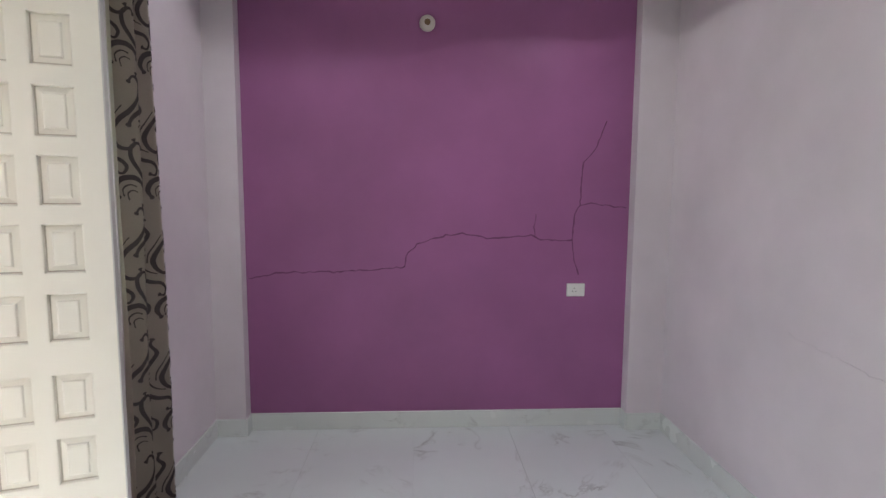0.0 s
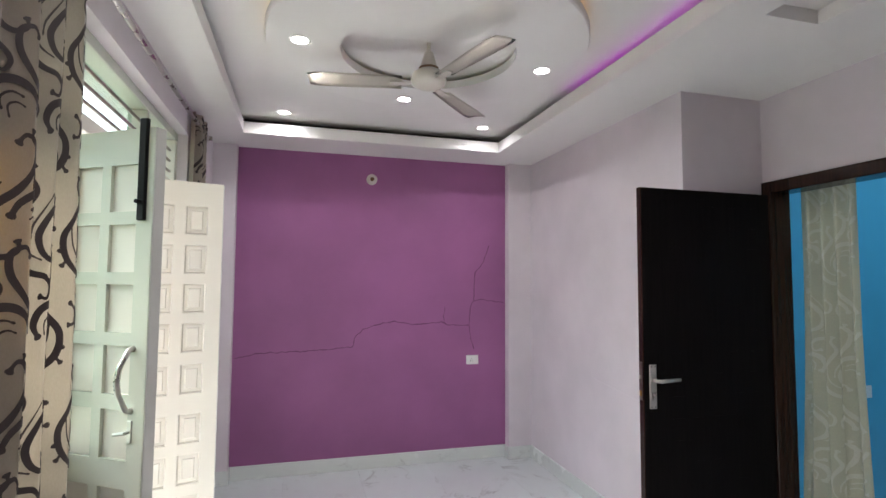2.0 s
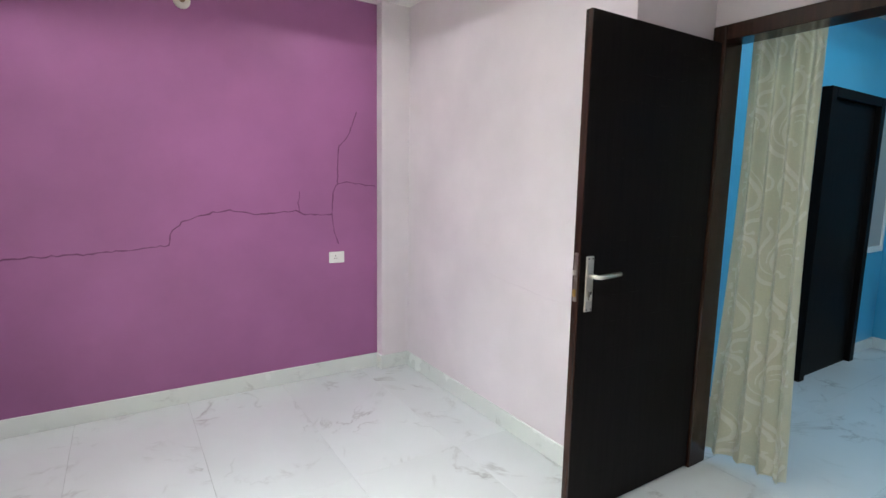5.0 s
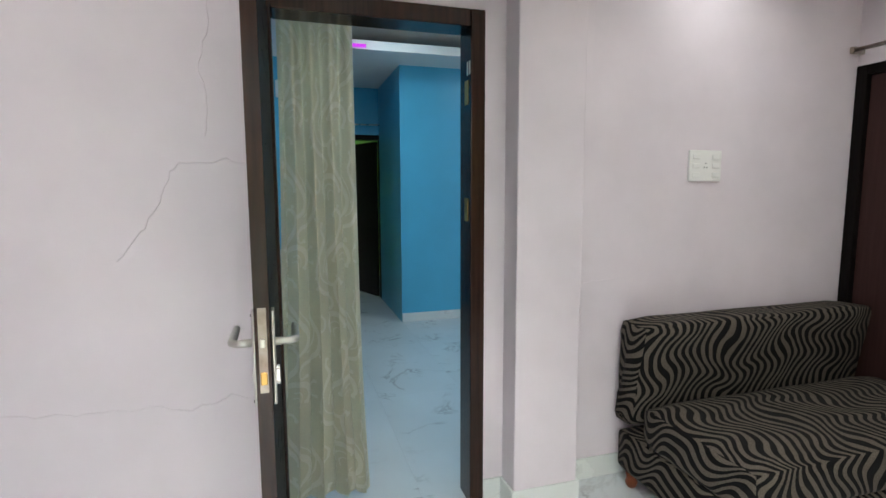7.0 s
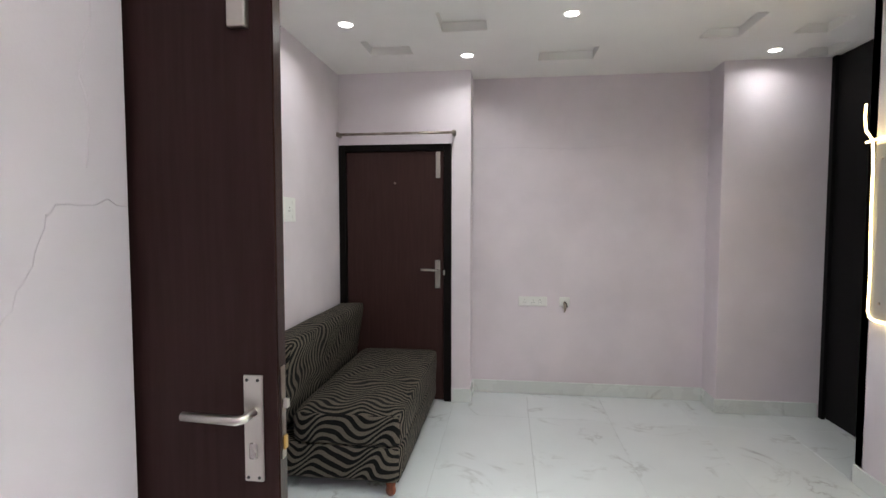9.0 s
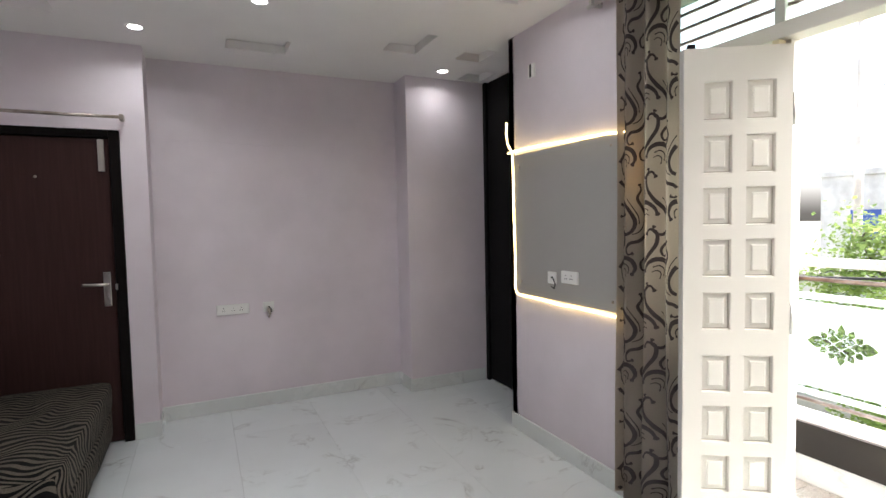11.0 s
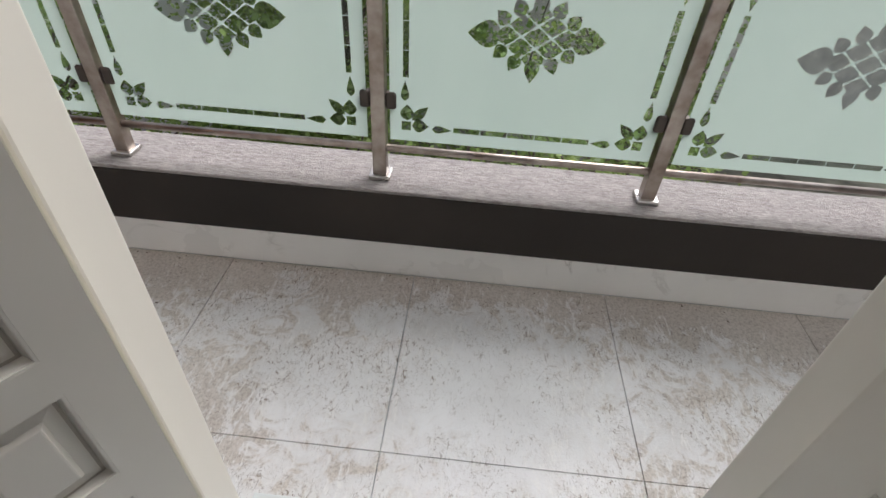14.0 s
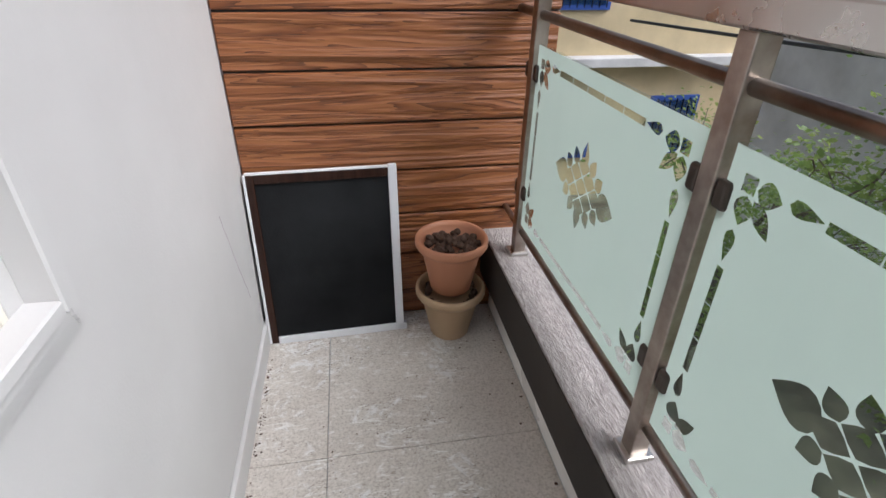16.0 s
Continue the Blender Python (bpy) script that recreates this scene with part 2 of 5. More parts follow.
M_PLANK = plank_wood()
M_STEEL = mat("brushed_steel", (0.58, 0.56, 0.53), 0.28, 1.0)
link(M_STEEL, ramp(M_STEEL, noise_tex(M_STEEL, coords(M_STEEL), 14, 4), [(0.3, (0.2,) * 3), (0.7, (0.42,) * 3)]), bsdf(M_STEEL).inputs["Roughness"])
M_OLDSTEEL = mat("tarnished_steel", (0.34, 0.29, 0.25), 0.35, 1.0)
link(M_OLDSTEEL, ramp(M_OLDSTEEL, noise_tex(M_OLDSTEEL, coords(M_OLDSTEEL), 11, 5), [(0.3, (0.22, 0.17, 0.14)), (0.7, (0.52, 0.47, 0.42))]), bsdf(M_OLDSTEEL).inputs["Base Color"])
M_NICKEL = mat("satin_nickel", (0.62, 0.60, 0.55), 0.33, 1.0)
M_BRASS = mat("brass", (0.60, 0.38, 0.12), 0.35, 1.0)
M_TERRA = painted("terracotta_plastic", (0.50, 0.22, 0.12), 0.5, 0.1, 0.2)
M_TAN = painted("tan_plastic", (0.46, 0.32, 0.19), 0.5, 0.1, 0.2)
M_MESH = painted("black_screen_mesh", (0.017, 0.018, 0.019), 0.75, 0.6, 0.8)
bsdf(M_MESH).inputs["Specular IOR Level"].default_value = 0.12
M_CLAMP = mat("dark_tarnished_metal", (0.09, 0.075, 0.065), 0.45, 0.8)
M_FOIL = painted("peeling_white_film", (0.74, 0.75, 0.77), 0.3, 0.05, 0.6)
M_GREY = painted("grey_board", (0.36, 0.35, 0.33), 0.45, 0.03, 0.1)
M_FANWHITE = mat("ivory_fan_enamel", (0.62, 0.58, 0.52), 0.35)
M_GOLD = mat("brown_gold_band", (0.20, 0.13, 0.07), 0.35, 0.6)
M_CHINA = mat("white_china", (0.80, 0.80, 0.80), 0.12)
M_MAT = painted("black_doormat", (0.012, 0.012, 0.013), 0.95, 0.2, 1.0)


def glow(name, color, strength):
    m = mat(name, color, 0.5)
    b = bsdf(m)
    b.inputs["Emission Color"].default_value = (*color, 1)
    b.inputs["Emission Strength"].default_value = strength
    return m


M_LED = glow("warm_led_strip", (1.0, 0.74, 0.30), 1.6)
M_LAMP = glow("downlight_diffuser", (1.0, 0.97, 0.93), 3.0)
M_PINK = glow("magenta_led_strip", (0.62, 0.02, 0.75), 0.30)
M_PINKFAR = glow("magenta_hall_strip", (0.55, 0.01, 0.62), 0.09)
M_COVE = glow("dim_warm_cove_strip", (1.0, 0.55, 0.08), 0.30)
# near-black colour stands in for the shade in the cove gap
M_COVESHADE = painted("cove_gap_shade", (0.03, 0.028, 0.03), 0.8, 0.2)


def cloth(name, ground, rough, through_color=None, amount=0.25):
    m = mat(name, ground, rough)
    weave = noise_tex(m, coords(m, (260, 90, 1), "UV"), 1.0, 2)
    blot = noise_tex(m, coords(m, (3, 3, 1), "UV"), 1.0, 3)
    g2 = ramp(m, weave, [(0.3, tuple(c * 0.84 for c in ground)), (0.7, ground)])
    link(m, mix(m, 0.35, g2, ramp(m, blot, [(0.3, tuple(c * 0.8 for c in ground)), (0.7, tuple(min(1, c * 1.15) for c in ground))])), bsdf(m).inputs["Base Color"])
    bsdf(m).inputs["Sheen Weight"].default_value = 0.2
    bump(m, weave, 0.2, 0.002)
    tr = node(m, "ShaderNodeBsdfTranslucent")
    tr.inputs["Color"].default_value = (*(through_color or ground), 1)
    mx = m.node_tree.nodes.new("ShaderNodeMixShader")
    mx.inputs[0].default_value = amount
    link(m, bsdf(m).outputs[0], mx.inputs[1])
    link(m, tr.outputs[0], mx.inputs[2])
    link(m, mx.outputs[0], m.node_tree.nodes["Material Output"].inputs[0])
    return m


M_CURT1 = cloth("taupe_curtain_cloth", (0.44, 0.385, 0.33), 0.5, (0.50, 0.41, 0.29), 0.25)
M_CURT1INK = cloth("dark_brown_jacquard", (0.045, 0.030, 0.030), 0.6)
M_CURT2 = cloth("sage_satin", (0.80, 0.775, 0.63), 0.36)
M_CURT2INK = cloth("pale_satin_scroll", (0.92, 0.90, 0.79), 0.3)


def zebra():
    m = mat("black_and_taupe_wavy_velvet", (0.05, 0.05, 0.05), 0.75)
    v = coords(m, use="UV")
    sep = m.node_tree.nodes.new("ShaderNodeSeparateXYZ")
    link(m, v, sep.inputs[0])
    slow = noise_tex(m, v, 2.6, 1, 0.4)
    swing = noise_tex(m, v, 6.5, 1, 0.4)
    # long stripes that all swing from side to side together, pinched here and there
    wave = math_node(m, "SINE", math_node(m, "ADD", math_node(m, "MULTIPLY", sep.outputs[1], 21.0), math_node(m, "MULTIPLY", slow, 9.0)))
    ph = math_node(m, "ADD", math_node(m, "MULTIPLY", sep.outputs[0], 138.0), math_node(m, "MULTIPLY", wave, 5.6))
    ph = math_node(m, "ADD", ph, math_node(m, "ADD", math_node(m, "MULTIPLY", slow, 16.0), math_node(m, "MULTIPLY", swing, 4.0)))
    s = math_node(m, "ADD", math_node(m, "SINE", ph), math_node(m, "MULTIPLY", math_node(m, "SUBTRACT", noise_tex(m, v, 9.0, 1), 0.5), 1.6))
    k = ramp(m, math_node(m, "MULTIPLY_ADD", s, 0.5, 0.5), [(0.48, (0, 0, 0)), (0.60, (1, 1, 1))])
    pile = noise_tex(m, v, 220, 2)
    dark = ramp(m, pile, [(0.3, (0.004, 0.004, 0.004)), (0.7, (0.009, 0.009, 0.009))])
    lite = ramp(m, pile, [(0.3, (0.06, 0.052, 0.041)), (0.7, (0.14, 0.12, 0.095))])
    link(m, mix(m, k, dark, lite), bsdf(m).inputs["Base Color"])
    bsdf(m).inputs["Specular IOR Level"].default_value = 0.1
    bump(m, math_node(m, "ADD", k, math_node(m, "MULTIPLY", pile, 0.4)), 0.35, 0.004)
    return m


M_ZEBRA = zebra()


def thin_glass(name, tint, gloss):
    """A thin pane: straight through, with a little mirror gloss."""
    m = mat(name, tint, 0.05)
    nt = m.node_tree
    tr = node(m, "ShaderNodeBsdfTransparent")
    tr.inputs["Color"].default_value = (*tint, 1)
    gl = node(m, "ShaderNodeBsdfGlossy", Roughness=0.03)
    lw = nt.nodes.new("ShaderNodeLayerWeight")
    mx = nt.nodes.new("ShaderNodeMixShader")
    rise = math_node(m, "POWER", lw.outputs["Facing"], 4.5)
    link(m, math_node(m, "MULTIPLY", math_node(m, "MULTIPLY_ADD", rise, 0.5, 0.025), gloss), mx.inputs[0])
    link(m, tr.outputs[0], mx.inputs[1])
    link(m, gl.outputs[0], mx.inputs[2])
    link(m, mx.outputs[0], nt.nodes["Material Output"].inputs[0])
    return m


M_GLASS = thin_glass("clear_glass", (0.93, 0.97, 0.95), 1.0)


def frosted():
    m = mat("pale_green_frosting", (0.60, 0.72, 0.66), 0.55)
    nt = m.node_tree
    tr = node(m, "ShaderNodeBsdfTranslucent")
    tr.inputs["Color"].default_value = (0.65, 0.76, 0.695, 1)
    mx = nt.nodes.new("ShaderNodeMixShader")
    mx.inputs[0].default_value = 0.42
    link(m, bsdf(m).outputs[0], mx.inputs[1])
    link(m, tr.outputs[0], mx.inputs[2])
    link(m, mx.outputs[0], nt.nodes["Material Output"].inputs[0])
    smear = ramp(m, noise_tex(m, coords(m, (1, 1, 0.5)), 3, 4), [(0.35, (0.49, 0.59, 0.535)), (0.7, (0.57, 0.665, 0.61))])
    link(m, smear, bsdf(m).inputs["Base Color"])
    return m


M_FROST = frosted()


M_TINT = thin_glass("tinted_window_glass", (0.80, 0.90, 0.87), 1.6)


def leaf_mat():
    m = mat("green_leaf", (0.10, 0.19, 0.035), 0.5)
    rnd = m.node_tree.nodes.new("ShaderNodeNewGeometry").outputs["Random Per Island"]
    link(m, ramp(m, rnd, [(0.0, (0.07, 0.14, 0.02)), (0.6, (0.17, 0.28, 0.05)), (1.0, (0.30, 0.41, 0.11))]), bsdf(m).inputs["Base Color"])
    tr = node(m, "ShaderNodeBsdfTranslucent")
    tr.inputs["Color"].default_value = (0.36, 0.44, 0.14, 1)
    mx = m.node_tree.nodes.new("ShaderNodeMixShader")
    mx.inputs[0].default_value = 0.4
    link(m, bsdf(m).outputs[0], mx.inputs[1])
    link(m, tr.outputs[0], mx.inputs[2])
    link(m, mx.outputs[0], m.node_tree.nodes["Material Output"].inputs[0])
    return m


M_LEAF = leaf_mat()
M_BARK = painted("bark", (0.16, 0.13, 0.10), 0.95, 0.2, 1.0)
M_YELLOW = painted("yellow_facade_paint", (0.66, 0.54, 0.33), 0.7, 0.08)
M_WHITEWASH = painted("white_compound_wall", (0.70, 0.70, 0.70), 0.8, 0.12)
M_ROOF = painted("red_clay_tile", (0.42, 0.08, 0.06), 0.6, 0.2)
M_EARTH = painted("dry_earth_and_weeds", (0.24, 0.235, 0.17), 0.95, 0.35, 1.0)
M_TEAL = painted("teal_paint", (0.05, 0.32, 0.36), 0.6, 0.05)
M_BLUEFRAME = painted("blue_window_paint", (0.04, 0.10, 0.40), 0.5, 0.05)
M_WIRE = mat("black_cable", (0.02, 0.02, 0.02), 0.6)
M_PIPE = mat("grey_plastic_pipe", (0.50, 0.52, 0.55), 0.4)


# ---------------------------------------------------------------- builders
def link_mesh(name, bm, material, parent=None, label="", smooth=False):
    me = bpy.data.meshes.new(name)
    bm.normal_update()
    bm.to_mesh(me)
    bm.free()
    for mm in material if isinstance(material, (list, tuple)) else [material]:
        me.materials.append(mm)
    if smooth:
        for p in me.polygons:
            p.use_smooth = True
    ob = new(name, me)
    if parent is not None:
        ob.parent = parent
    if label:
        ob["label"] = label
    return ob


def part(name, bm, material, parent, label="", smooth=False):
    return link_mesh(name, bm, material, parent, label, smooth)


def thing(name, label, category, group="", kind="", at=(0, 0, 0), rz=0):
    e = new(name)
    e.matrix_world = pose(*at, 0, 0, rz)
    return tagged(e, label, category, group, kind)


def add_box(bm, x0, x1, y0, y1, z0, z1, bevel=0.0, seg=2, m=None, index=0):
    r = bmesh.ops.create_cube(bm, size=1)
    vs = r["verts"]
    for v in vs:
        v.co = Vector(((x0 + x1) / 2 + v.co.x * (x1 - x0), (y0 + y1) / 2 + v.co.y * (y1 - y0), (z0 + z1) / 2 + v.co.z * (z1 - z0)))
    if m is not None:
        bmesh.ops.transform(bm, matrix=m, verts=vs)
    if bevel:
        es = list({e for v in vs for e in v.link_edges})
        bmesh.ops.bevel(bm, geom=es, offset=bevel, segments=seg, affect='EDGES', profile=0.5)
    return bm


def box(*a, **k):
    return add_box(bmesh.new(), *a, **k)


def add_tube(bm, pts, r, n=10, cap=True):
    """A round bar through the points."""
    pts = [Vector(p) for p in pts]
    rings = []
    ref = None
    for i, p in enumerate(pts):
        d = (pts[min(i + 1, len(pts) - 1)] - pts[max(i - 1, 0)]).normalized()
        if ref is None:
            ref = d.orthogonal().normalized()
        else:
            ref = (ref - d * ref.dot(d)).normalized()
        o = d.cross(ref)
        rr = r[i] if isinstance(r, (list, tuple)) else r
        rings.append([bm.verts.new(p + rr * (math.cos(2 * math.pi * k / n) * ref + math.sin(2 * math.pi * k / n) * o)) for k in range(n)])
    for a, b in zip(rings, rings[1:]):
        for k in range(n):
            bm.faces.new((a[k], a[(k + 1) % n], b[(k + 1) % n], b[k]))
    if cap:
        bm.faces.new(rings[0][::-1])
        bm.faces.new(rings[-1])
    return bm


def tube(pts, r, n=10, cap=True):
    return add_tube(bmesh.new(), pts, r, n, cap)


def lathe(profile, n=40, closed=False):
    """A turned shape from (radius, height) pairs."""
    bm = bmesh.new()
    rings = [[bm.verts.new((r * math.cos(2 * math.pi * k / n), r * math.sin(2 * math.pi * k / n), z)) for k in range(n)] for r, z in profile]
    pairs = list(zip(rings, rings[1:])) + ([(rings[-1], rings[0])] if closed else [])
    for a, b in pairs:
        for k in range(n):
            bm.faces.new((a[k], a[(k + 1) % n], b[(k + 1) % n], b[k]))
    if not closed:
        if profile[0][0] > 1e-4:
            bm.faces.new(rings[0][::-1])
        if profile[-1][0] > 1e-4:
            bm.faces.new(rings[-1])
    bmesh.ops.recalc_face_normals(bm, faces=bm.faces)
    return bm


def turned(bm, m):
    bmesh.ops.transform(bm, matrix=m, verts=bm.verts)
    return bm


def structure(name, bm, material, label=""):
    return tagged(link_mesh(name, bm, material, None, label), kind="structure")


# ---------------------------------------------------------------- the room's shell
XW, XWO = -1.25, -1.40          # west wall, inside and outside
XE, XD, XP = 1.515, 2.08, 1.95   # east wall north, door wall, pillar face
XS = 2.11                       # east wall beside the sofa
YN, YRET = 3.33, 1.265
YSD, YS, YPS = -1.87, -2.15, -1.88
ZC, ZT, ZTOP = 2.69, 2.83, 3.05
DY0, DY1, DZ = 0.41, 1.20, 2.12   # doorway to the hall
WY0, WY1, WZ = 0.36, 2.34, 2.50   # balcony door and windows

bm = box(-1.30, 2.2, -2.4, 3.5, -0.12, -0.008)
add_box(bm, -1.80, -1.30, -2.4, -.80, -0.12, -0.008)
floor = structure("floor", bm, M_GROUT, "grey bedding under white marble floor tiles")
structure("wall_north", box(-1.07, 1.29, YN, YN + .15, 0, ZTOP), M_PURPLE, "purple painted feature wall with a long crack")
structure("pilaster_north_west", box(-1.40, -1.07, 3.245, 3.48, 0, ZTOP), M_WALL)
structure("pilaster_north_east", box(1.29, 1.70, 3.245, 3.48, 0, ZTOP), M_WALL)
bm = box(XE, XE + .18, YRET, 3.245, 0, ZTOP)
add_box(bm, XE + .18, XD + .12, YRET, YRET + .15, 0, ZTOP)
structure("wall_east", bm, M_WALL, "pale lilac painted wall beside the doorway")
bm = box(XD, XD + .12, DY1 + .065, YRET, 0, ZTOP)
add_box(bm, XD, XD + .12, DY0 - .065, DY1 + .065, DZ + .07, ZTOP)
add_box(bm, XD, XD + .12, .245, DY0 - .065, 0, ZTOP)
structure("wall_door", bm, M_WALL)
structure("pillar_east", box(XP, XD + .12, -.07, .245, 0, ZTOP, bevel=.006), M_WALL)
structure("wall_sofa", box(XS, XS + .12, YSD - .15, -.07, 0, ZTOP), M_WALL)
bm = box(1.016, 1.17, YSD - .28, YSD, 0, ZTOP)
add_box(bm, 1.17, XS, YSD - .28, YSD, 2.115, ZTOP)
add_box(bm, 1.17, XS, YSD - .4, YSD - .16, 0, 2.115)
structure("wall_south_door", bm, M_WALL)
structure("wall_south", box(-.89, 1.016, YS - .15, YS, 0, ZTOP), M_WALL, "pale lilac painted wall with sockets")
structure("pillar_south_west", box(-1.75, -.89, YS - .15, YPS, 0, ZTOP, bevel=.005), M_WALL)
bm = box(XWO, XW, -.85, WY0, 0, ZTOP)
add_box(bm, XWO, XW, WY1, 3.245, 0, ZTOP)
add_box(bm, XWO, XW, WY0, WY1, WZ, ZTOP)
add_box(bm, XWO, -1.315, WY0, .93, 0, .86)
add_box(bm, XWO, -1.315, 1.77, WY1, 0, .86)
structure("wall_west", bm, M_WALL, "pale lilac painted wall around the balcony door")
bm = box(XWO - .012, XWO, -.77, WY0 + .04, -.03, 3.0)
add_box(bm, XWO - .012, XWO, WY1 + .06, 3.6, -.03, 3.0)
add_box(bm, XWO - .012, XWO, WY0 + .04, WY1 + .06, WZ + .06, 3.0)
add_box(bm, XWO - .012, XWO, WY0 + .04, .93, -.03, .86)
add_box(bm, XWO - .012, XWO, 1.77, WY1 + .06, -.03, .86)
structure("wall_outside", bm, M_OUTWALL, "white painted outside wall of the house")
structure("wall_niche", box(-1.75, XW, -.85, -.79, 0, ZTOP), M_WALL)

# ceiling with a recessed tray
TX0, TX1, TY0, TY1 = -.99, 1.05, -.34, 2.89
SQ = [(1.40, 1.71, -1.44, -1.14), (.855, 1.14, -1.04, -.735), (.10, .50, -1.71, -1.44), (1.25, 1.53, .2, .47), (-.77, -.52, -1.36, -.96), (-1.58, -1.36, -1.84, -1.55), (-1.30, -1.09, -1.35, -1.08)]
bm = bmesh.new()
HOLES = SQ + [(TX0, TX1, TY0, TY1)]
xs = sorted({-1.75, 2.2, *(v for h in HOLES for v in h[:2])})
ys = sorted({-2.3, 3.33, *(v for h in HOLES for v in h[2:])})
for x0, x1 in zip(xs, xs[1:]):
    for y0, y1 in zip(ys, ys[1:]):
        if not any(h[0] < (x0 + x1) / 2 < h[1] and h[2] < (y0 + y1) / 2 < h[3] for h in HOLES):
            add_box(bm, x0, x1, y0, y1, ZC, ZC + .06)
for h in SQ:
    add_box(bm, h[0] - .02, h[1] + .02, h[2] - .02, h[3] + .02, ZC + .061, ZC + .07)
add_box(bm, -1.75, 2.2, -2.3, 3.33, ZT, ZTOP)
ceiling = structure("ceiling", bm, M_CEIL, "white false ceiling with a recessed tray")
bm = bmesh.new()
for x0, x1, y0, y1 in ((TX0 - .008, TX0 + .004, TY0 + .004, TY1 - .004), (TX1 - .004, TX1 + .008, TY0 + .004, TY1 - .004), (TX0 - .008, TX1 + .008, TY1 - .004, TY1 + .008), (TX0 - .008, TX1 + .008, TY0 - .008, TY0 + .004)):
    add_box(bm, x0, x1, y0, y1, ZC + .002, ZC + .088)
structure("ceiling_trim", bm, M_CEIL)
# strips added behind the trim, coloured dark as the unlit gap's shade
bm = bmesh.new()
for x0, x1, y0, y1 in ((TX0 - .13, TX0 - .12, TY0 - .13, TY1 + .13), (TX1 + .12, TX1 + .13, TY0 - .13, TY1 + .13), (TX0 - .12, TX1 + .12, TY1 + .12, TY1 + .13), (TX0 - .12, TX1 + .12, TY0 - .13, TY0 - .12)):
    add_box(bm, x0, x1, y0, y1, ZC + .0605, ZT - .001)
structure("cove_shade_backing", bm, M_COVESHADE, "near-black strips painting the shade in the ceiling cove gap")

# suspended ring under the tray
RC = (.064, 1.385)
ring = thing("ceiling_ring", "white round plaster ring hung under the ceiling", "ceiling ring", at=(RC[0], RC[1], 0))
part("disc", lathe([(.45, 2.76), (.80, 2.76), (.805, 2.77), (.805, 2.805), (.45, 2.805)], 96, True), M_CEIL, ring, smooth=False)
part("led_strip", lathe([(.74, 2.807), (.755, 2.807), (.755, 2.815), (.74, 2.815)], 64, True), M_COVE, ring, "dim warm light strip")
pk = thing("cove_light", "magenta light strip behind the ceiling edge", "led strip")
part("strip", box(TX1 + .03, TX1 + .045, .0, 1.75, ZC + .0605, ZC + .072), M_PINK, pk)

# skirtings
SK = .11
bm = bmesh.new()
for a in ((-1.07, 1.29, YN - .012, YN), (-1.25, -1.07, 3.233, 3.245), (1.29, XE, 3.233, 3.245), (-1.07, -1.058, 3.233, YN - .012), (1.278, 1.29, 3.233, YN - .012),
          (XE - .012, XE, YRET, 3.233), (XW, XW + .012, -.85, WY0), (XW, XW + .012, WY1, 3.233), (-1.315, -1.303, WY0, .93), (-1.315, -1.303, 1.77, WY1), (-.89, 1.016, YS, YS + .012), (1.004, 1.17, YSD, YSD + .012),
          (1.004, 1.016, YS + .012, YSD), (-1.62, -.89, YPS, YPS + .012), (-.89, -.878, YS + .012, YPS + .012), (XS - .012, XS, YSD, -.07),
          (XP - .012, XP, -.082, .257), (XP, XS, -.082, -.07), (XP, XD, .245, .257), (XD - .012, XD, .257, DY0 - .065)):
    add_box(bm, *a, 0, SK, bevel=.003, seg=1)
structure("baseboard", bm, M_SKIRT, "white marble skirting")

# ---------------------------------------------------------------- doorway to the hall
fr = thing("door_frame", "dark brown varnished wooden door frame with worn edges", "door frame", kind="structure")
part("jamb", box(XD - .015, XD + .13, DY0 - .065, DY0, 0, DZ + .07, bevel=.006), M_FRAMEBRN, fr)
part("jamb", box(XD - .015, XD + .13, DY1, DY1 + .064, 0, DZ + .07, bevel=.006), M_FRAMEBRN, fr)
part("head", box(XD - .014, XD + .129, DY0, DY1, DZ, DZ + .07, bevel=.006), M_FRAMEBRN, fr)
for z in (1.86, 1.36):
    part("brass_plate", box(XD + .02, XD + .06, DY0 - .001, DY0 + .003, z - .05, z + .05, bevel=.001, seg=1), M_BRASS, fr, "brass hinge plate")
for dx in (-.006, .022):
    part("strike_plate", box(XD + dx, XD + dx + .012, DY0 - .001, DY0 + .003, 1.93, 1.985), M_NICKEL, fr, "steel strike plate")


def lever_handle(parent, side, x, z, y, grip):
    """Long plate with a lever; side: the way it faces (+1 or -1 in y); grip: the way the lever points in x."""
    h = part("handle", box(x - .021, x + .021, y if side > 0 else y - .008, y + .008 if side > 0 else y, z - .15, z + .08, bevel=.003), M_NICKEL, parent, "satin nickel lever handle plate")
    part("lever", tube([(x, y, z), (x, y + side * .045, z), (x + grip * .012, y + side * .055, z), (x + grip * .13, y + side * .055, z + .004)], [.010, .009, .010, .009], 12), M_NICKEL, h, smooth=True)
    part("cylinder", box(x - .009, x + .009, y + side * .008 - .002, y + side * .012, z - .10, z - .065, bevel=.004), M_STEEL, h)
    for dz in (.07, -.14):
        for dx in (-.012, .012):
            part("screw", turned(lathe([(.0035, 0), (.0035, .002)], 8), Matrix.Translation((x + dx, y + side * .008, z + dz)) @ pose(0, 0, 0, 90 * -side)), M_SLOT, h)
    return h


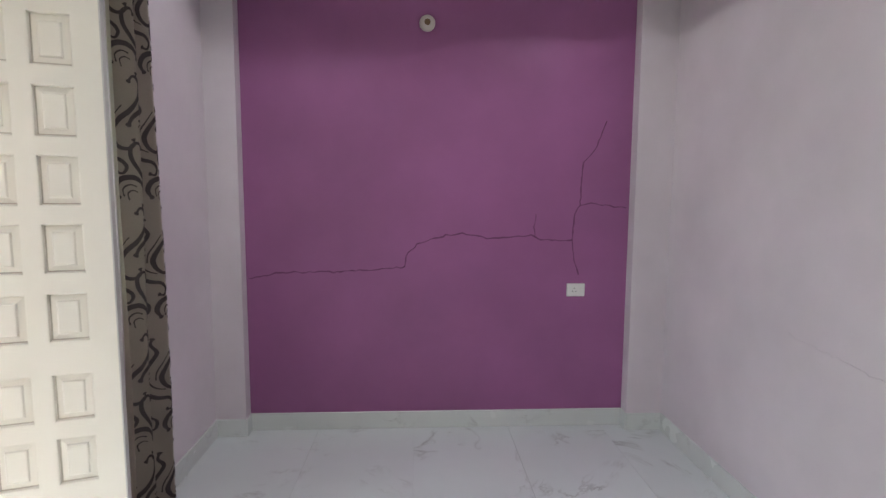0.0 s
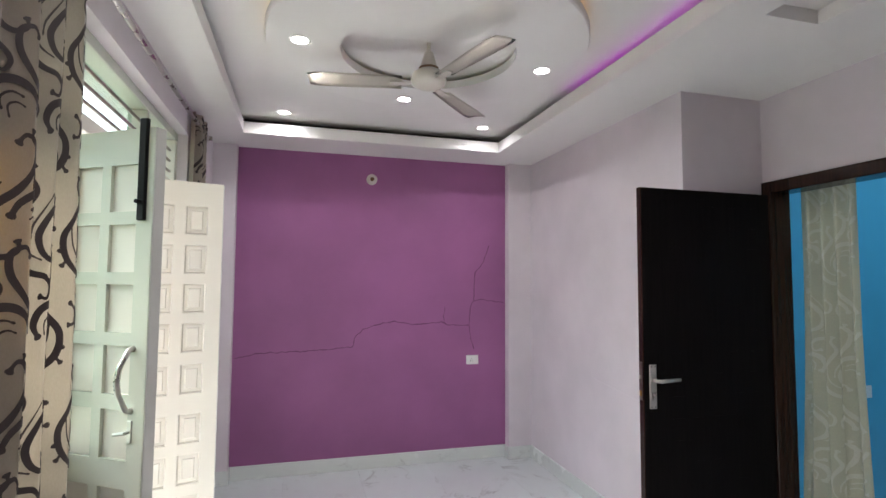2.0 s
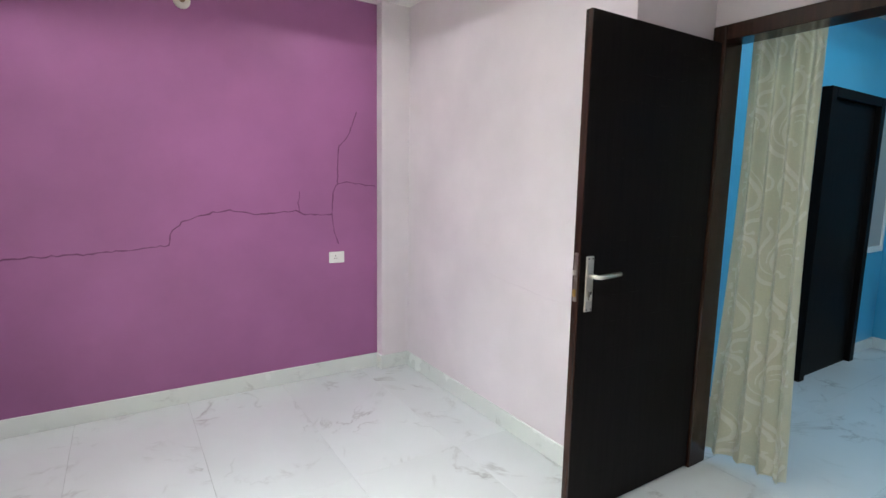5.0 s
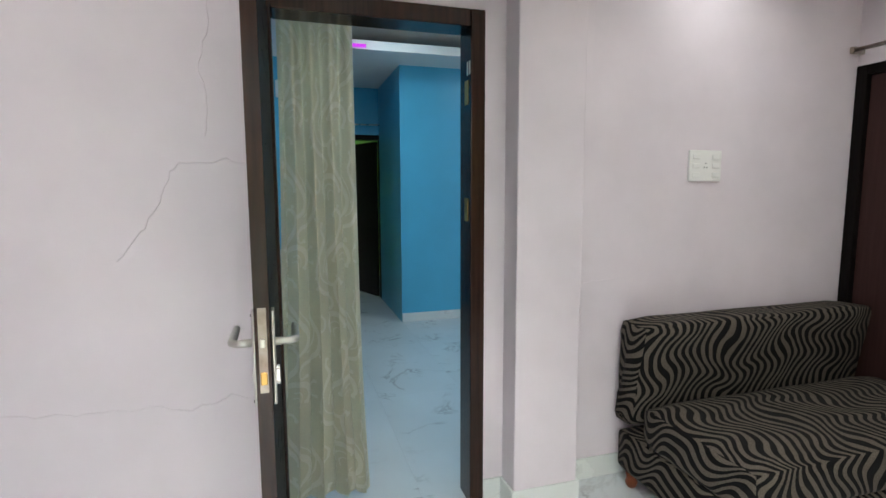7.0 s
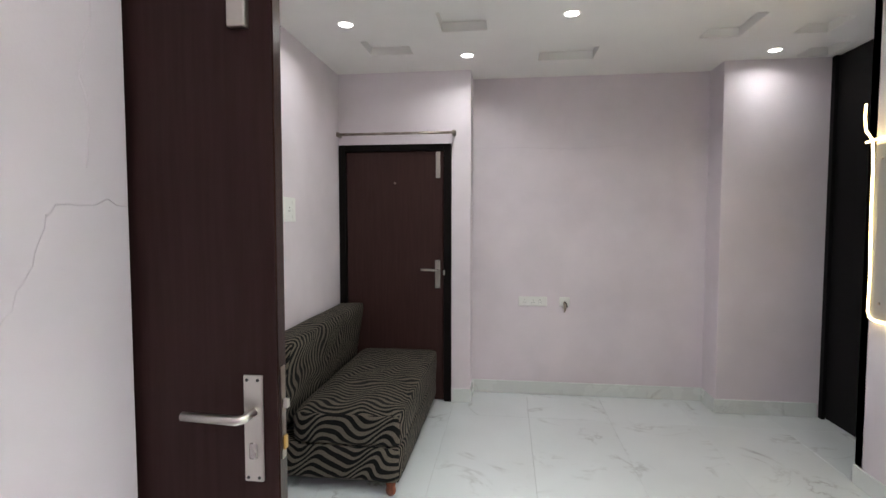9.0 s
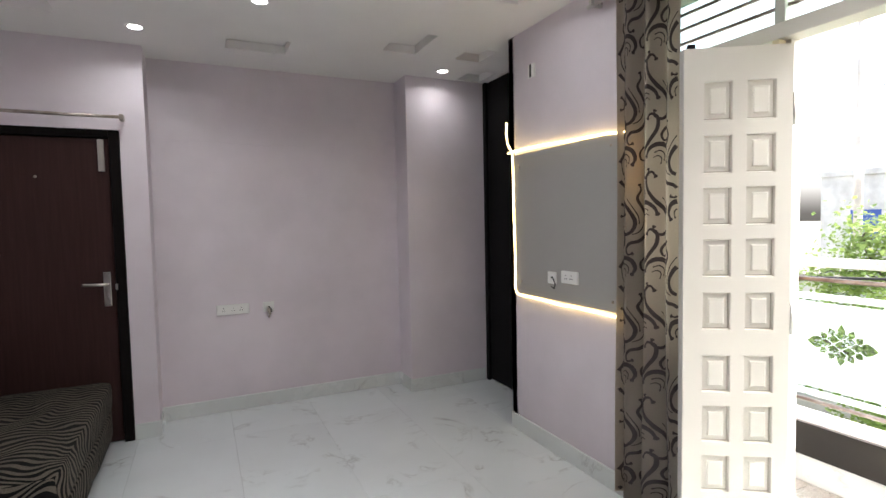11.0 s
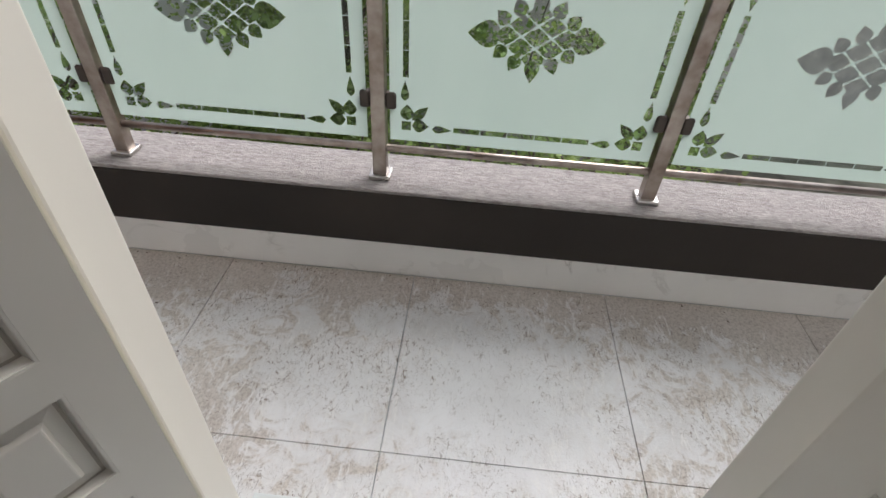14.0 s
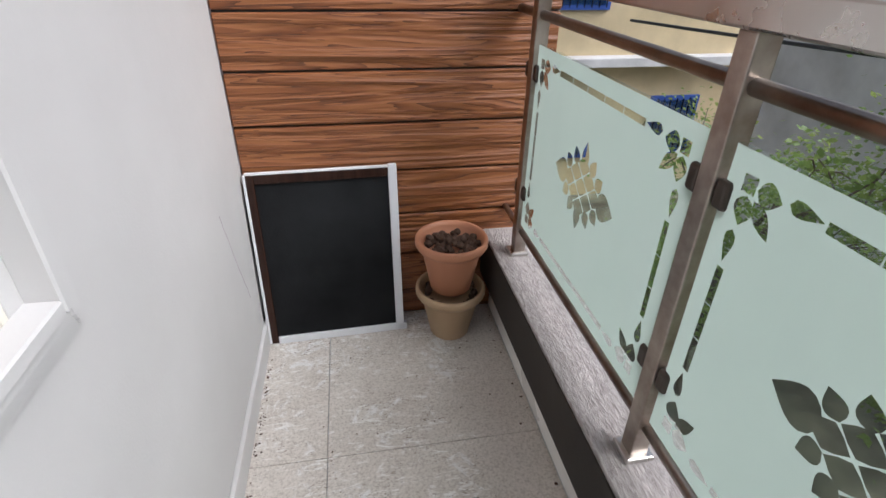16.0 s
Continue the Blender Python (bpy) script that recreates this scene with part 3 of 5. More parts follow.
door = thing("door", "open dark brown laminate door with a steel lever handle", "door")
LX0, LX1, LY0, LY1 = 1.196, 2.06, 1.212, 1.247
part("leaf", box(LX0 + .004, LX1, LY0, LY1 - .004, .012, 2.11, bevel=.002, seg=1), M_DOORBLK, door)
part("back_face", box(LX0 + .004, LX1, LY1 - .004, LY1, .012, 2.11), M_DOORBRN, door, "plain dark brown face")
part("edge", box(LX0, LX0 + .004, LY0 + .001, LY1 - .001, .012, 2.11), M_FRAMEBRN, door, "worn reddish brown door edge")
lever_handle(door, -1, LX0 + .055, 1.085, LY0, 1)
lever_handle(door, 1, LX0 + .055, 1.085, LY1, 1)
part("latch_plate", box(LX0 - .002, LX0, LY0 + .008, LY1 - .008, .98, 1.18), M_OLDSTEEL, door, "scratched latch plate")
part("latch_bolt", box(LX0 - .014, LX0 - .002, LY0 + .012, LY1 - .012, 1.09, 1.11, bevel=.002, seg=1), M_NICKEL, door)
part("dead_bolt", box(LX0 - .008, LX0 - .002, LY0 + .010, LY1 - .010, 1.0, 1.03, bevel=.002, seg=1), M_BRASS, door)
part("tower_bolt", box(LX0 + .05, LX0 + .09, LY1, LY1 + .02, 1.88, 1.94, bevel=.004), M_NICKEL, door, "steel door bolt end")
rs = random.Random(4)
for z in [.18 + .115 * i for i in range(17)]:
    for x in [LX0 + .18 + .13 * k for k in range(5)]:
        if rs.random() < .5:
            w = rs.uniform(.05, .11)
            part("emboss_line", box(x, x + w, LY0 - .0012, LY0, z, z + .004), M_DOORBLK, door)
for z in (.25, 1.05, 1.85):
    part("hinge", tube([(LX1 + .004, LY1 + .006, z - .05), (LX1 + .004, LY1 + .006, z + .05)], .007, 10), M_NICKEL, door, smooth=True)


class Drape:
    """A hung cloth whose folds deepen and spread towards the hem. point() takes metres of cloth across and up."""

    def __init__(self, width, height, folds, depth, flare, seed):
        rr = random.Random(seed)
        self.width, self.height, self.folds, self.depth, self.flare = width, height, folds, depth, flare
        self.ph = [rr.uniform(-.5, .5) for _ in range(folds + 2)]
        self.cloth = width * 2.0

    def point(self, a, b):
        u, s = min(1, max(0, a / self.cloth)), min(1, max(0, 1 - b / self.height))
        k = u * self.folds
        p = self.ph[int(k)]
        ang = 2 * math.pi * k + p * (1 - abs(2 * (k % 1) - 1)) * (.4 + s)
        amp = self.depth * (.75 + .35 * s) * (1 + .5 * p) 
        w = self.width * (1 + (self.flare - 1) * s ** 1.5)
        return Vector((w * (u - .5) + .014 * math.sin(3.1 * s + 5 * u) * s + .25 * amp * math.sin(2 * ang) * s,
                       amp * math.sin(ang) + .012 * math.sin(6 * s + 9 * u) * s, b + .010 * math.sin(ang + 1) * s ** 6))

    def mesh(self, rows=30, per=16):
        n = self.folds * per
        bm = bmesh.new()
        uv = bm.loops.layers.uv.new("UVMap")
        ab = [[(self.cloth * i / n, self.height * (1 - j / rows)) for i in range(n + 1)] for j in range(rows + 1)]
        grid = [[bm.verts.new(self.point(*q)) for q in row] for row in ab]
        for j in range(rows):
            for i in range(n):
                f = bm.faces.new((grid[j][i], grid[j + 1][i], grid[j + 1][i + 1], grid[j][i + 1]))
                for lp, q in zip(f.loops, (ab[j][i], ab[j + 1][i], ab[j + 1][i + 1], ab[j][i + 1])):
                    lp[uv].uv = q
        bmesh.ops.solidify(bm, geom=list(bm.faces), thickness=.0012)
        return bm

    def strokes(self, lines, side, lift=.0026):
        """Woven lines of (a, b, half width), laid on one face of the cloth."""
        bm = bmesh.new()
        uv = bm.loops.layers.uv.new("UVMap")
        for line in lines:
            prev = None
            for i, (a, b, w) in enumerate(line):
                a0, b0, _ = line[max(0, i - 1)]
                a1, b1, _ = line[min(len(line) - 1, i + 1)]
                l = math.hypot(a1 - a0, b1 - b0) or 1
                na, nb = -(b1 - b0) / l * w, (a1 - a0) / l * w
                if not (.01 < a < self.cloth - .01 and .01 < b < self.height - .01):
                    prev = None
                    continue
                q = []
                for ka in (1, 0, -1):
                    aa, bb = a + na * ka, b + nb * ka
                    p = self.point(aa, bb)
                    t1, t2 = self.point(aa + .003, bb) - p, self.point(aa, bb + .003) - p
                    nrm = t1.cross(t2).normalized()
                    if side > 0:
                        nrm = -nrm
                    q.append((bm.verts.new(p + nrm * lift), (aa, bb)))
                if prev:
                    for x, y in ((0, 1), (1, 2)):
                        f = bm.faces.new((prev[x][0], q[x][0], q[y][0], prev[y][0]))
                        for lp, src in zip(f.loops, (prev[x], q[x], q[y], prev[y])):
                            lp[uv].uv = src[1]
                prev = q
        return bm


def stroke(pts, wmax, ball, n=7):
    """A smooth line through pts, thick in its middle, with a round end."""
    out = []
    ext = [pts[0]] + pts + [pts[-1]]
    total = (len(pts) - 1) * n
    for i in range(len(pts) - 1):
        p0, p1, p2, p3 = ext[i:i + 4]
        for j in range(n + (i == len(pts) - 2)):
            u = j / n
            q = [.5 * (2 * p1[k] + (p2[k] - p0[k]) * u + (2 * p0[k] - 5 * p1[k] + 4 * p2[k] - p3[k]) * u * u
                       + (3 * p1[k] - p0[k] - 3 * p2[k] + p3[k]) * u ** 3) for k in (0, 1)]
            s = (i * n + j) / total
            w = wmax * (.30 + .70 * math.sin(math.pi * s) ** .8)
            for e in (s, 1 - s):
                w = max(w, ball * math.sqrt(max(0, 1 - ((e * total - 1.6) / 1.7) ** 2)))
            out.append((q[0], q[1], w))
    return out


def scrolls(cloth_w, height, scale, seed):
    """Long S-shaped stems with curled crests, in a half-drop repeat."""
    rr = random.Random(seed)
    base = [stroke([(.055, .325), (.075, .352), (.108, .335), (.105, .28), (.06, .22), (.015, .175), (-.012, .125), (.0, .08), (.035, .062), (.066, .08), (.062, .105)], .0105, .011),
            stroke([(-.03, .305), (-.038, .275), (-.022, .235), (-.048, .185), (-.078, .13), (-.07, .07), (-.03, .03), (.012, .018), (.034, -.008), (.022, -.036), (-.006, -.03)], .0095, .010),
            stroke([(.155, .125), (.172, .16), (.155, .20), (.11, .213), (.066, .19), (.046, .15)], .012, .012),
            stroke([(.138, .135), (.142, .165), (.12, .183), (.094, .175)], .0035, .004), stroke([(.122, .12), (.126, .148), (.11, .16), (.09, .152)], .003, .003),
            stroke([(-.058, .165), (-.052, .11), (-.03, .075), (.0, .06)], .0035, .003), stroke([(.03, .235), (.0, .195), (-.025, .15), (-.03, .11)], .003, .003),
            stroke([(-.10, .215), (-.125, .19), (-.12, .155), (-.095, .15)], .006, .009), stroke([(-.07, .36), (-.09, .335), (-.075, .31)], .005, .008)]
    lines = []
    j = 0
    b = -.3
    while b < height + .1:
        a = -.08 * scale + (.16 if j % 2 else 0) * scale
        mir = 1 if j % 2 else -1
        while a < cloth_w + .2:
            for l in base:
                lines.append([(a + mir * x * scale, b + z * scale, w * scale * .9) for x, z, w in l])
            a += .32 * scale
        b += .265 * scale
        j += 1
    return lines


def hang(label, group, at, rz, width, height, folds, depth, flare, seed, mats, side, scale):
    c = thing("curtain", label, "curtain", group, at=at, rz=rz)
    d = Drape(width, height, folds, depth, flare, seed)
    p = part("cloth", d.mesh(), mats[0], c, smooth=True)
    part("scroll_pattern", d.strokes(scrolls(d.cloth, height, scale, seed), side), mats[1], p, "woven scroll pattern", smooth=True)
    return c


hang("sage green satin curtain with tone on tone scrolls in the doorway", "", (2.275, 1.03, .04), 90, .31, 2.12, 4, .034, 1.25, 3, (M_CURT2, M_CURT2INK), 1, 1.15)
rod = thing("curtain_rod", "thin steel curtain rod above the hall side of the doorway", "curtain rod")
part("rod", tube([(2.275, .3, 2.17), (2.275, 1.36, 2.17)], .009), M_STEEL, rod, smooth=True)
for y in (.31, 1.35):
    part("bracket", box(2.20, 2.285, y - .008, y + .008, 2.15, 2.19, bevel=.002, seg=1), M_STEEL, rod)

# ---------------------------------------------------------------- south door, sofa
sd = thing("entrance_door", "closed dark brown laminate door behind the sofa", "door")
part("frame", box(1.172, 1.232, YSD - .10, YSD + .012, 0, 2.112, bevel=.004), M_DOORBLK, sd)
part("frame", box(2.05, 2.108, YSD - .10, YSD + .012, 0, 2.112, bevel=.004), M_DOORBLK, sd)
part("frame_head", box(1.232, 2.05, YSD - .10, YSD + .010, 2.06, 2.112, bevel=.004), M_DOORBLK, sd)
part("leaf", box(1.236, 2.046, YSD - .055, YSD - .015, .008, 2.056, bevel=.003), M_DOORBRN, sd)
lever_handle(sd, 1, 1.285, 1.09, YSD - .015, 1)
part("tower_bolt", box(1.262, 1.298, YSD - .015, YSD + .003, 1.84, 2.05, bevel=.003), M_NICKEL, sd, "steel tower bolt")
part("latch_keep", box(1.222, 1.236, YSD + .012, YSD + .02, 1.05, 1.09, bevel=.002, seg=1), M_NICKEL, sd)
part("door_eye", turned(lathe([(.009, 0), (.009, .004), (.004, .006)], 16), Matrix.Translation((1.64, YSD - .015, 1.80)) @ pose(0, 0, 0, -90)), M_OLDSTEEL, sd)
r = thing("curtain_rod", "empty steel curtain rod above the closed brown door", "curtain rod")
part("rod", tube([(1.13, YSD + .07, 2.19), (2.10, YSD + .07, 2.19)], .011, 12), M_OLDSTEEL, r, smooth=True)
for x in (1.145, 2.09):
    part("bracket", box(x - .012, x + .012, YSD, YSD + .085, 2.172, 2.208, bevel=.003), M_OLDSTEEL, r)


def cushion(x0, x1, y0, y1, z0, z1, radius, seg, uvdir):
    bm = box(x0, x1, y0, y1, z0, z1)
    bmesh.ops.subdivide_edges(bm, edges=list(bm.edges), cuts=9, use_grid_fill=True)
    c, h = Vector(((x0 + x1) / 2, (y0 + y1) / 2, (z0 + z1) / 2)), Vector(((x1 - x0) / 2, (y1 - y0) / 2, (z1 - z0) / 2))
    uv = bm.loops.layers.uv.new("UVMap")
    for f in bm.faces:
        nrm = f.normal.copy()
        for lp in f.loops:
            p = lp.vert.co
            # the cloth runs on over front, seat and ends
            lp[uv].uv = (p.z + .12 * p.x, p.x + .4 * p.z) if abs(nrm.y) > .5 else (p.y, p.z - p.x)
    for v in bm.verts:
        d = v.co - c
        inner = Vector([max(-h[k] + radius, min(h[k] - radius, d[k])) for k in range(3)])
        o = d - inner
        if o.length > 1e-6:
            v.co = c + inner + o.normalized() * min(radius, max(abs(o[k]) for k in range(3)))
        v.co += .006 * noise.noise_vector(v.co * 5)
    return bm


sofa = thing("sofa", "armless sofa bed in black and taupe wavy velvet", "sofa")
SX0, SX1, SY0, SY1 = 1.27, 2.085, -1.83, -.36
part("base", cushion(SX0 + .01, 2.06, SY0, SY1, .07, .28, .035, 4, 0), M_ZEBRA, sofa, smooth=True)
part("seat", cushion(SX0, 1.90, SY0, SY1, .26, .46, .055, 4, 0), M_ZEBRA, sofa, "velvet seat cushion", smooth=True)
bm = cushion(1.87, 2.085, SY0, SY1, .30, .83, .05, 4, 0)
for v in bm.verts:
    v.co.x += (v.co.z - .83) * -.16 if v.co.x < 2.0 else 0
part("backrest", bm, M_ZEBRA, sofa, "velvet back cushion", smooth=True)
for x in (SX0 + .07, 1.975):
    for y in (SY0 + .05, SY1 - .035):
        part("foot", turned(lathe([(.016, 0), (.026, .012), (.030, .03), (.024, .05), (.03, .075)], 16), Matrix.Translation((x, y, 0))), M_LEG, sofa, "turned reddish wooden foot", smooth=True)

# ---------------------------------------------------------------- dark panel, led board
dp = thing("wardrobe_door", "tall matt black panel door in the corner recess", "panel door")
part("panel", box(-1.70, -1.655, YPS + .01, -.86, .01, 2.685, bevel=.003), M_BLACK, dp)
part("frame", box(-1.655, -1.63, YPS + .003, YPS + .05, 0, 2.688, bevel=.003), M_BLACK, dp)
part("frame", box(-1.655, -1.63, -.90, -.853, 0, 2.688, bevel=.003), M_BLACK, dp)
tv = thing("wall_board", "grey board on the wall outlined by a lit strip", "wall panel")
part("board", box(XW, XW + .012, -.775, .235, .965, 1.90, bevel=.002, seg=1), M_GREY, tv)
for y, z in ((-.72, 1.82), (.13, 1.84), (-.70, 1.05), (.14, 1.02)):
    part("screw", turned(lathe([(.008, 0), (.008, .004), (.004, .006)], 12), Matrix.Translation((XW + .012, y, z)) @ pose(0, 0, 0, 0, 90)), M_OLDSTEEL, tv)
ls = thing("light_strip", "loosely fixed glowing warm white light strip", "led strip")
XL = XW + .014
bm = tube([(XL + .012, -.845, 2.13), (XL + .016, -.845, 2.06), (XL + .016, -.83, 1.98), (XL, -.80, 1.925), (XL, -.79, 1.80), (XL + .002, -.785, 1.5), (XL, -.775, 1.2), (XL, -.78, 1.0), (XL, -.765, .968), (XL, -.73, .955),
           (XL, -.5, .955), (XL, -.28, .945), (XL, -.22, .95), (XL, 0, .95), (XL, .24, .945)], .0065, 8)
add_tube(bm, [(XL + .004, -.845, 1.92), (XL + .004, -.78, 1.925), (XL, -.5, 1.925), (XL, -.2, 1.912), (XL, .10, 1.905), (XL, .235, 1.89), (XL, .25, 1.87), (XL, .25, 1.5)], .0065, 8)
part("strip", bm, M_LED, ls, smooth=True)


def socket_plate(name, label, m, w, h, pins, switches=0):
    p = tagged(new(name), label, "socket")
    p.matrix_world = m
    pl = part("plate", box(-w / 2, w / 2, -.012, 0, -h / 2, h / 2, bevel=.005), M_WHITEPLASTIC, p)
    for x, z in pins:
        for dx, dz in ((0, .012), (-.009, -.008), (.009, -.008)):
            part("pin_hole", turned(lathe([(.0032, 0), (.0032, .0015)], 8), Matrix.Translation((x + dx, -.012, z + dz)) @ pose(0, 0, 0, 90)), M_SLOT, pl)
    for k in range(switches):
        x = w / 2 - .03 - .026 * k
        part("rocker", box(x - .010, x + .010, -.016, -.012, -.02, .02, bevel=.002, seg=1), M_WHITEPLASTIC, pl)
    return p


socket_plate("wall_socket", "white two-module socket plate on the purple wall", pose(.966, YN, .885), .115, .082, [(-.01, 0)], 1)
socket_plate("wall_socket", "long white socket plate low on the wall", pose(.50, YS, .805, 0, 0, 180), .24, .082, [(-.07, 0), (0, 0), (.06, 0)], 0)
s2 = socket_plate("wall_socket", "small white socket with loose cable ends", pose(.235, YS, .805, 0, 0, 180), .085, .08, [], 0)
part("cable_end", tube([(0, -.012, -.01), (0, -.045, -.02), (.004, -.05, -.05), (-.004, -.048, -.085)], [.012, .014, .011, .005], 8), M_OLDSTEEL, s2, "dark loose cable end", smooth=True)
part("cable_end", tube([(0, -.012, 0), (.012, -.04, -.01), (.018, -.045, -.04)], .006, 8), M_WIRE, s2, smooth=True)
s3 = socket_plate("wall_socket", "white socket plate fixed on the grey board", pose(XW + .012, -.20, 1.12, 0, 0, 90), .15, .075, [(-.03, 0), (.02, 0)], 0)
s4 = socket_plate("wall_socket", "small white socket with a black cable loop", pose(XW + .012, -.365, 1.105, 0, 0, 90), .08, .075, [], 0)
part("cable_loop", tube([(0, -.012, 0), (.03, -.03, .01), (.06, -.03, -.03), (.05, -.03, -.06), (.02, -.03, -.05)], .004, 8), M_WIRE, s4, smooth=True)
s5 = socket_plate("switch_board", "square white switch board with rocker switches", pose(XS, -.858, 1.563, 0, 0, -90), .20, .155, [(0, 0)], 0)
for x in (-.06, .06):
    for z in (-.045, 0, .045):
        part("rocker", box(x - .022, x + .022, -.017, -.012, z - .012, z + .012, bevel=.002, seg=1), M_WHITEPLASTIC, s5)
s6 = socket_plate("wall_socket", "white plate with a dark slot high on the wall", pose(XW, -.575, 2.41, 0, 0, 90), .075, .085, [], 0)
part("slot", box(-.012, .004, -.016, -.012, -.04, .04), M_SLOT, s6, "dark open slot")
cw = thing("security_light", "round white lamp holder with a dark eye", "lamp holder", at=(.03, YN, 2.481))
part("base", turned(lathe([(.047, 0), (.047, .012), (.036, .022), (.02, .024)], 28), pose(0, 0, 0, 90)), M_FANWHITE, cw, smooth=True)
part("eye", turned(lathe([(.016, .02), (.018, .035), (.010, .04)], 20), pose(0, 0, 0, 90)), M_GOLD, cw, "dark brown socket eye", smooth=True)


def crack(name, label, pts, place, width, material, seed):
    """A jagged hairline crack on a plane: pts in the plane's own x, z."""
    rr = random.Random(seed)
    path = []
    for (x0, z0), (x1, z1) in zip(pts, pts[1:]):
        n = max(2, int(math.hypot(x1 - x0, z1 - z0) / .022))
        for i in range(n):
            u = i / n
            path.append((x0 + (x1 - x0) * u + rr.uniform(-.004, .004), z0 + (z1 - z0) * u + rr.uniform(-.006, .006)))
    path.append(pts[-1])
    bm = bmesh.new()
    prev = None
    for i, (x, z) in enumerate(path):
        a, b = path[max(0, i - 1)], path[min(len(path) - 1, i + 1)]
        d = Vector((b[0] - a[0], 0, b[1] - a[1])).normalized()
        nrm = Vector((-d.z, 0, d.x)) * width * rr.uniform(.4, 1.2)
        q = [bm.verts.new(place @ (Vector((x, -.0008, z)) + nrm)), bm.verts.new(place @ Vector((x, -.0022, z))), bm.verts.new(place @ (Vector((x, -.0008, z)) - nrm))]
        if prev:
            bm.faces.new((prev[0], q[0], q[1], prev[1]))
            bm.faces.new((prev[1], q[1], q[2], prev[2]))
        prev = q
    ob = link_mesh(name, bm, material)
    return tagged(ob, label, "crack", kind="stuff")


PN = pose(0, YN, 0)
crack("wall_crack", "long jagged crack across the purple wall", [(-1.06, .96), (-.85, 1.0), (-.5, 1.0), (-.11, 1.03), (-.10, 1.10), (-.03, 1.17), (.15, 1.23), (.25, 1.24), (.4, 1.21), (.55, 1.22), (.68, 1.23), (.72, 1.20), (.94, 1.20)], PN, .0042, M_CRACK, 2)
crack("wall_crack", "upright jagged crack on the purple wall", [(.985, .98), (.945, 1.10), (.935, 1.2), (.945, 1.35), (.98, 1.42), (.985, 1.62), (.99, 1.68), (1.07, 1.76), (1.10, 1.86), (1.13, 1.93)], PN, .004, M_CRACK, 3)
crack("wall_crack", "short side crack on the purple wall", [(.98, 1.42), (1.07, 1.43), (1.17, 1.41), (1.27, 1.40)], PN, .0036, M_CRACK, 4)
crack("wall_crack", "short upright crack on the purple wall", [(.70, 1.21), (.695, 1.28), (.705, 1.36)], PN, .0036, M_CRACK, 5)
PE = pose(XE, 0, 0, 0, 0, -90)
crack("wall_crack", "fine upright crack on the lilac wall", [(-1.34, 2.1), (-1.35, 1.88), (-1.38, 1.76), (-1.36, 1.70), (-1.37, 1.59)], PE, .0022, M_CRACK2, 6)
crack("wall_crack", "fine level crack on the lilac wall", [(-1.46, 1.50), (-1.44, 1.52), (-1.38, 1.52), (-1.32, 1.53), (-1.27, 1.52)], PE, .0022, M_CRACK2, 7)
crack("wall_crack", "fine sloping crack on the lilac wall", [(-1.46, 1.50), (-1.49, 1.41), (-1.53, 1.35), (-1.60, 1.26)], PE, .0020, M_CRACK2, 11)
crack("wall_crack", "fine crack low on the lilac wall", [(-2.2, .90), (-1.9, .87), (-1.7, .85), (-1.52, .85), (-1.44, .83), (-1.34, .86), (-1.27, .85)], PE, .0022, M_CRACK2, 8)
PS = pose(0, YS, 0, 0, 0, 180)
crack("wall_crack", "fine level crack near the ceiling", [(-.95, 2.10), (-.6, 2.11), (-.2, 2.09), (.4, 2.12)], PS, .0022, M_CRACK2, 9)
PX = pose(XS, 0, 0, 0, 0, -90)
crack("wall_crack", "fine crack above the sofa", [(.12, 1.0), (.5, 1.02), (.7, 1.04), (.95, 1.05)], PX, .0022, M_CRACK2, 10)

crack("wall_crack", "fine sloping crack on the white outside wall", [(.42, .62), (.47, .48), (.50, .40), (.56, .25)], pose(XWO - .012, 0, 0, 0, 0, -90), .0014, M_CRACK2, 12)

# ---------------------------------------------------------------- ceiling lights and fan
proto = thing("downlight", "round recessed white ceiling downlight, lit", "downlight", "recessed ceiling lights", at=LAMPS[0])
part("bezel", lathe([(.038, 0), (.048, -.004), (.052, .0), (.038, .002)], 32, True), M_CEIL, proto, smooth=True)
part("diffuser", lathe([(.0, -.002), (.038, -.002), (.038, .0015)], 28), M_LAMP, proto, "glowing white diffuser")
for p in LAMPS[1:]:
    copy_thing(proto, pose(*p))
for p in LAMPS:
    l = bpy.data.lights.new("downlight", 'AREA')
    l.shape, l.size, l.energy, l.color = 'DISK', .074, LAMP_WATTS * (.45 if p[0] < -1 else 1), (1.0, .98, .95)
    l.spread = radians(150)
    new("downlight_beam", l).matrix_world = look((p[0], p[1], p[2] - .01), (p[0], p[1] + .001, 0))

fan = thing("ceiling_fan", "ivory three-blade ceiling fan hanging from a short rod", "ceiling fan", at=(.064, 1.385, -.005))
part("rod", lathe([(.010, 2.74), (.010, 2.835)], 16), M_FANWHITE, fan, smooth=True)
part("canopy", lathe([(.012, 2.79), (.022, 2.785), (.045, 2.71), (.047, 2.70), (.012, 2.70)], 28), M_FANWHITE, fan, smooth=True)
part("band", lathe([(.047, 2.692), (.052, 2.690), (.052, 2.702), (.047, 2.702)], 28), M_GOLD, fan, "brown gold band")
part("motor", lathe([(0, 2.598), (.02, 2.598), (.06, 2.603), (.086, 2.617), (.093, 2.64), (.082, 2.672), (.047, 2.692)], 36), M_FANWHITE, fan, smooth=True)
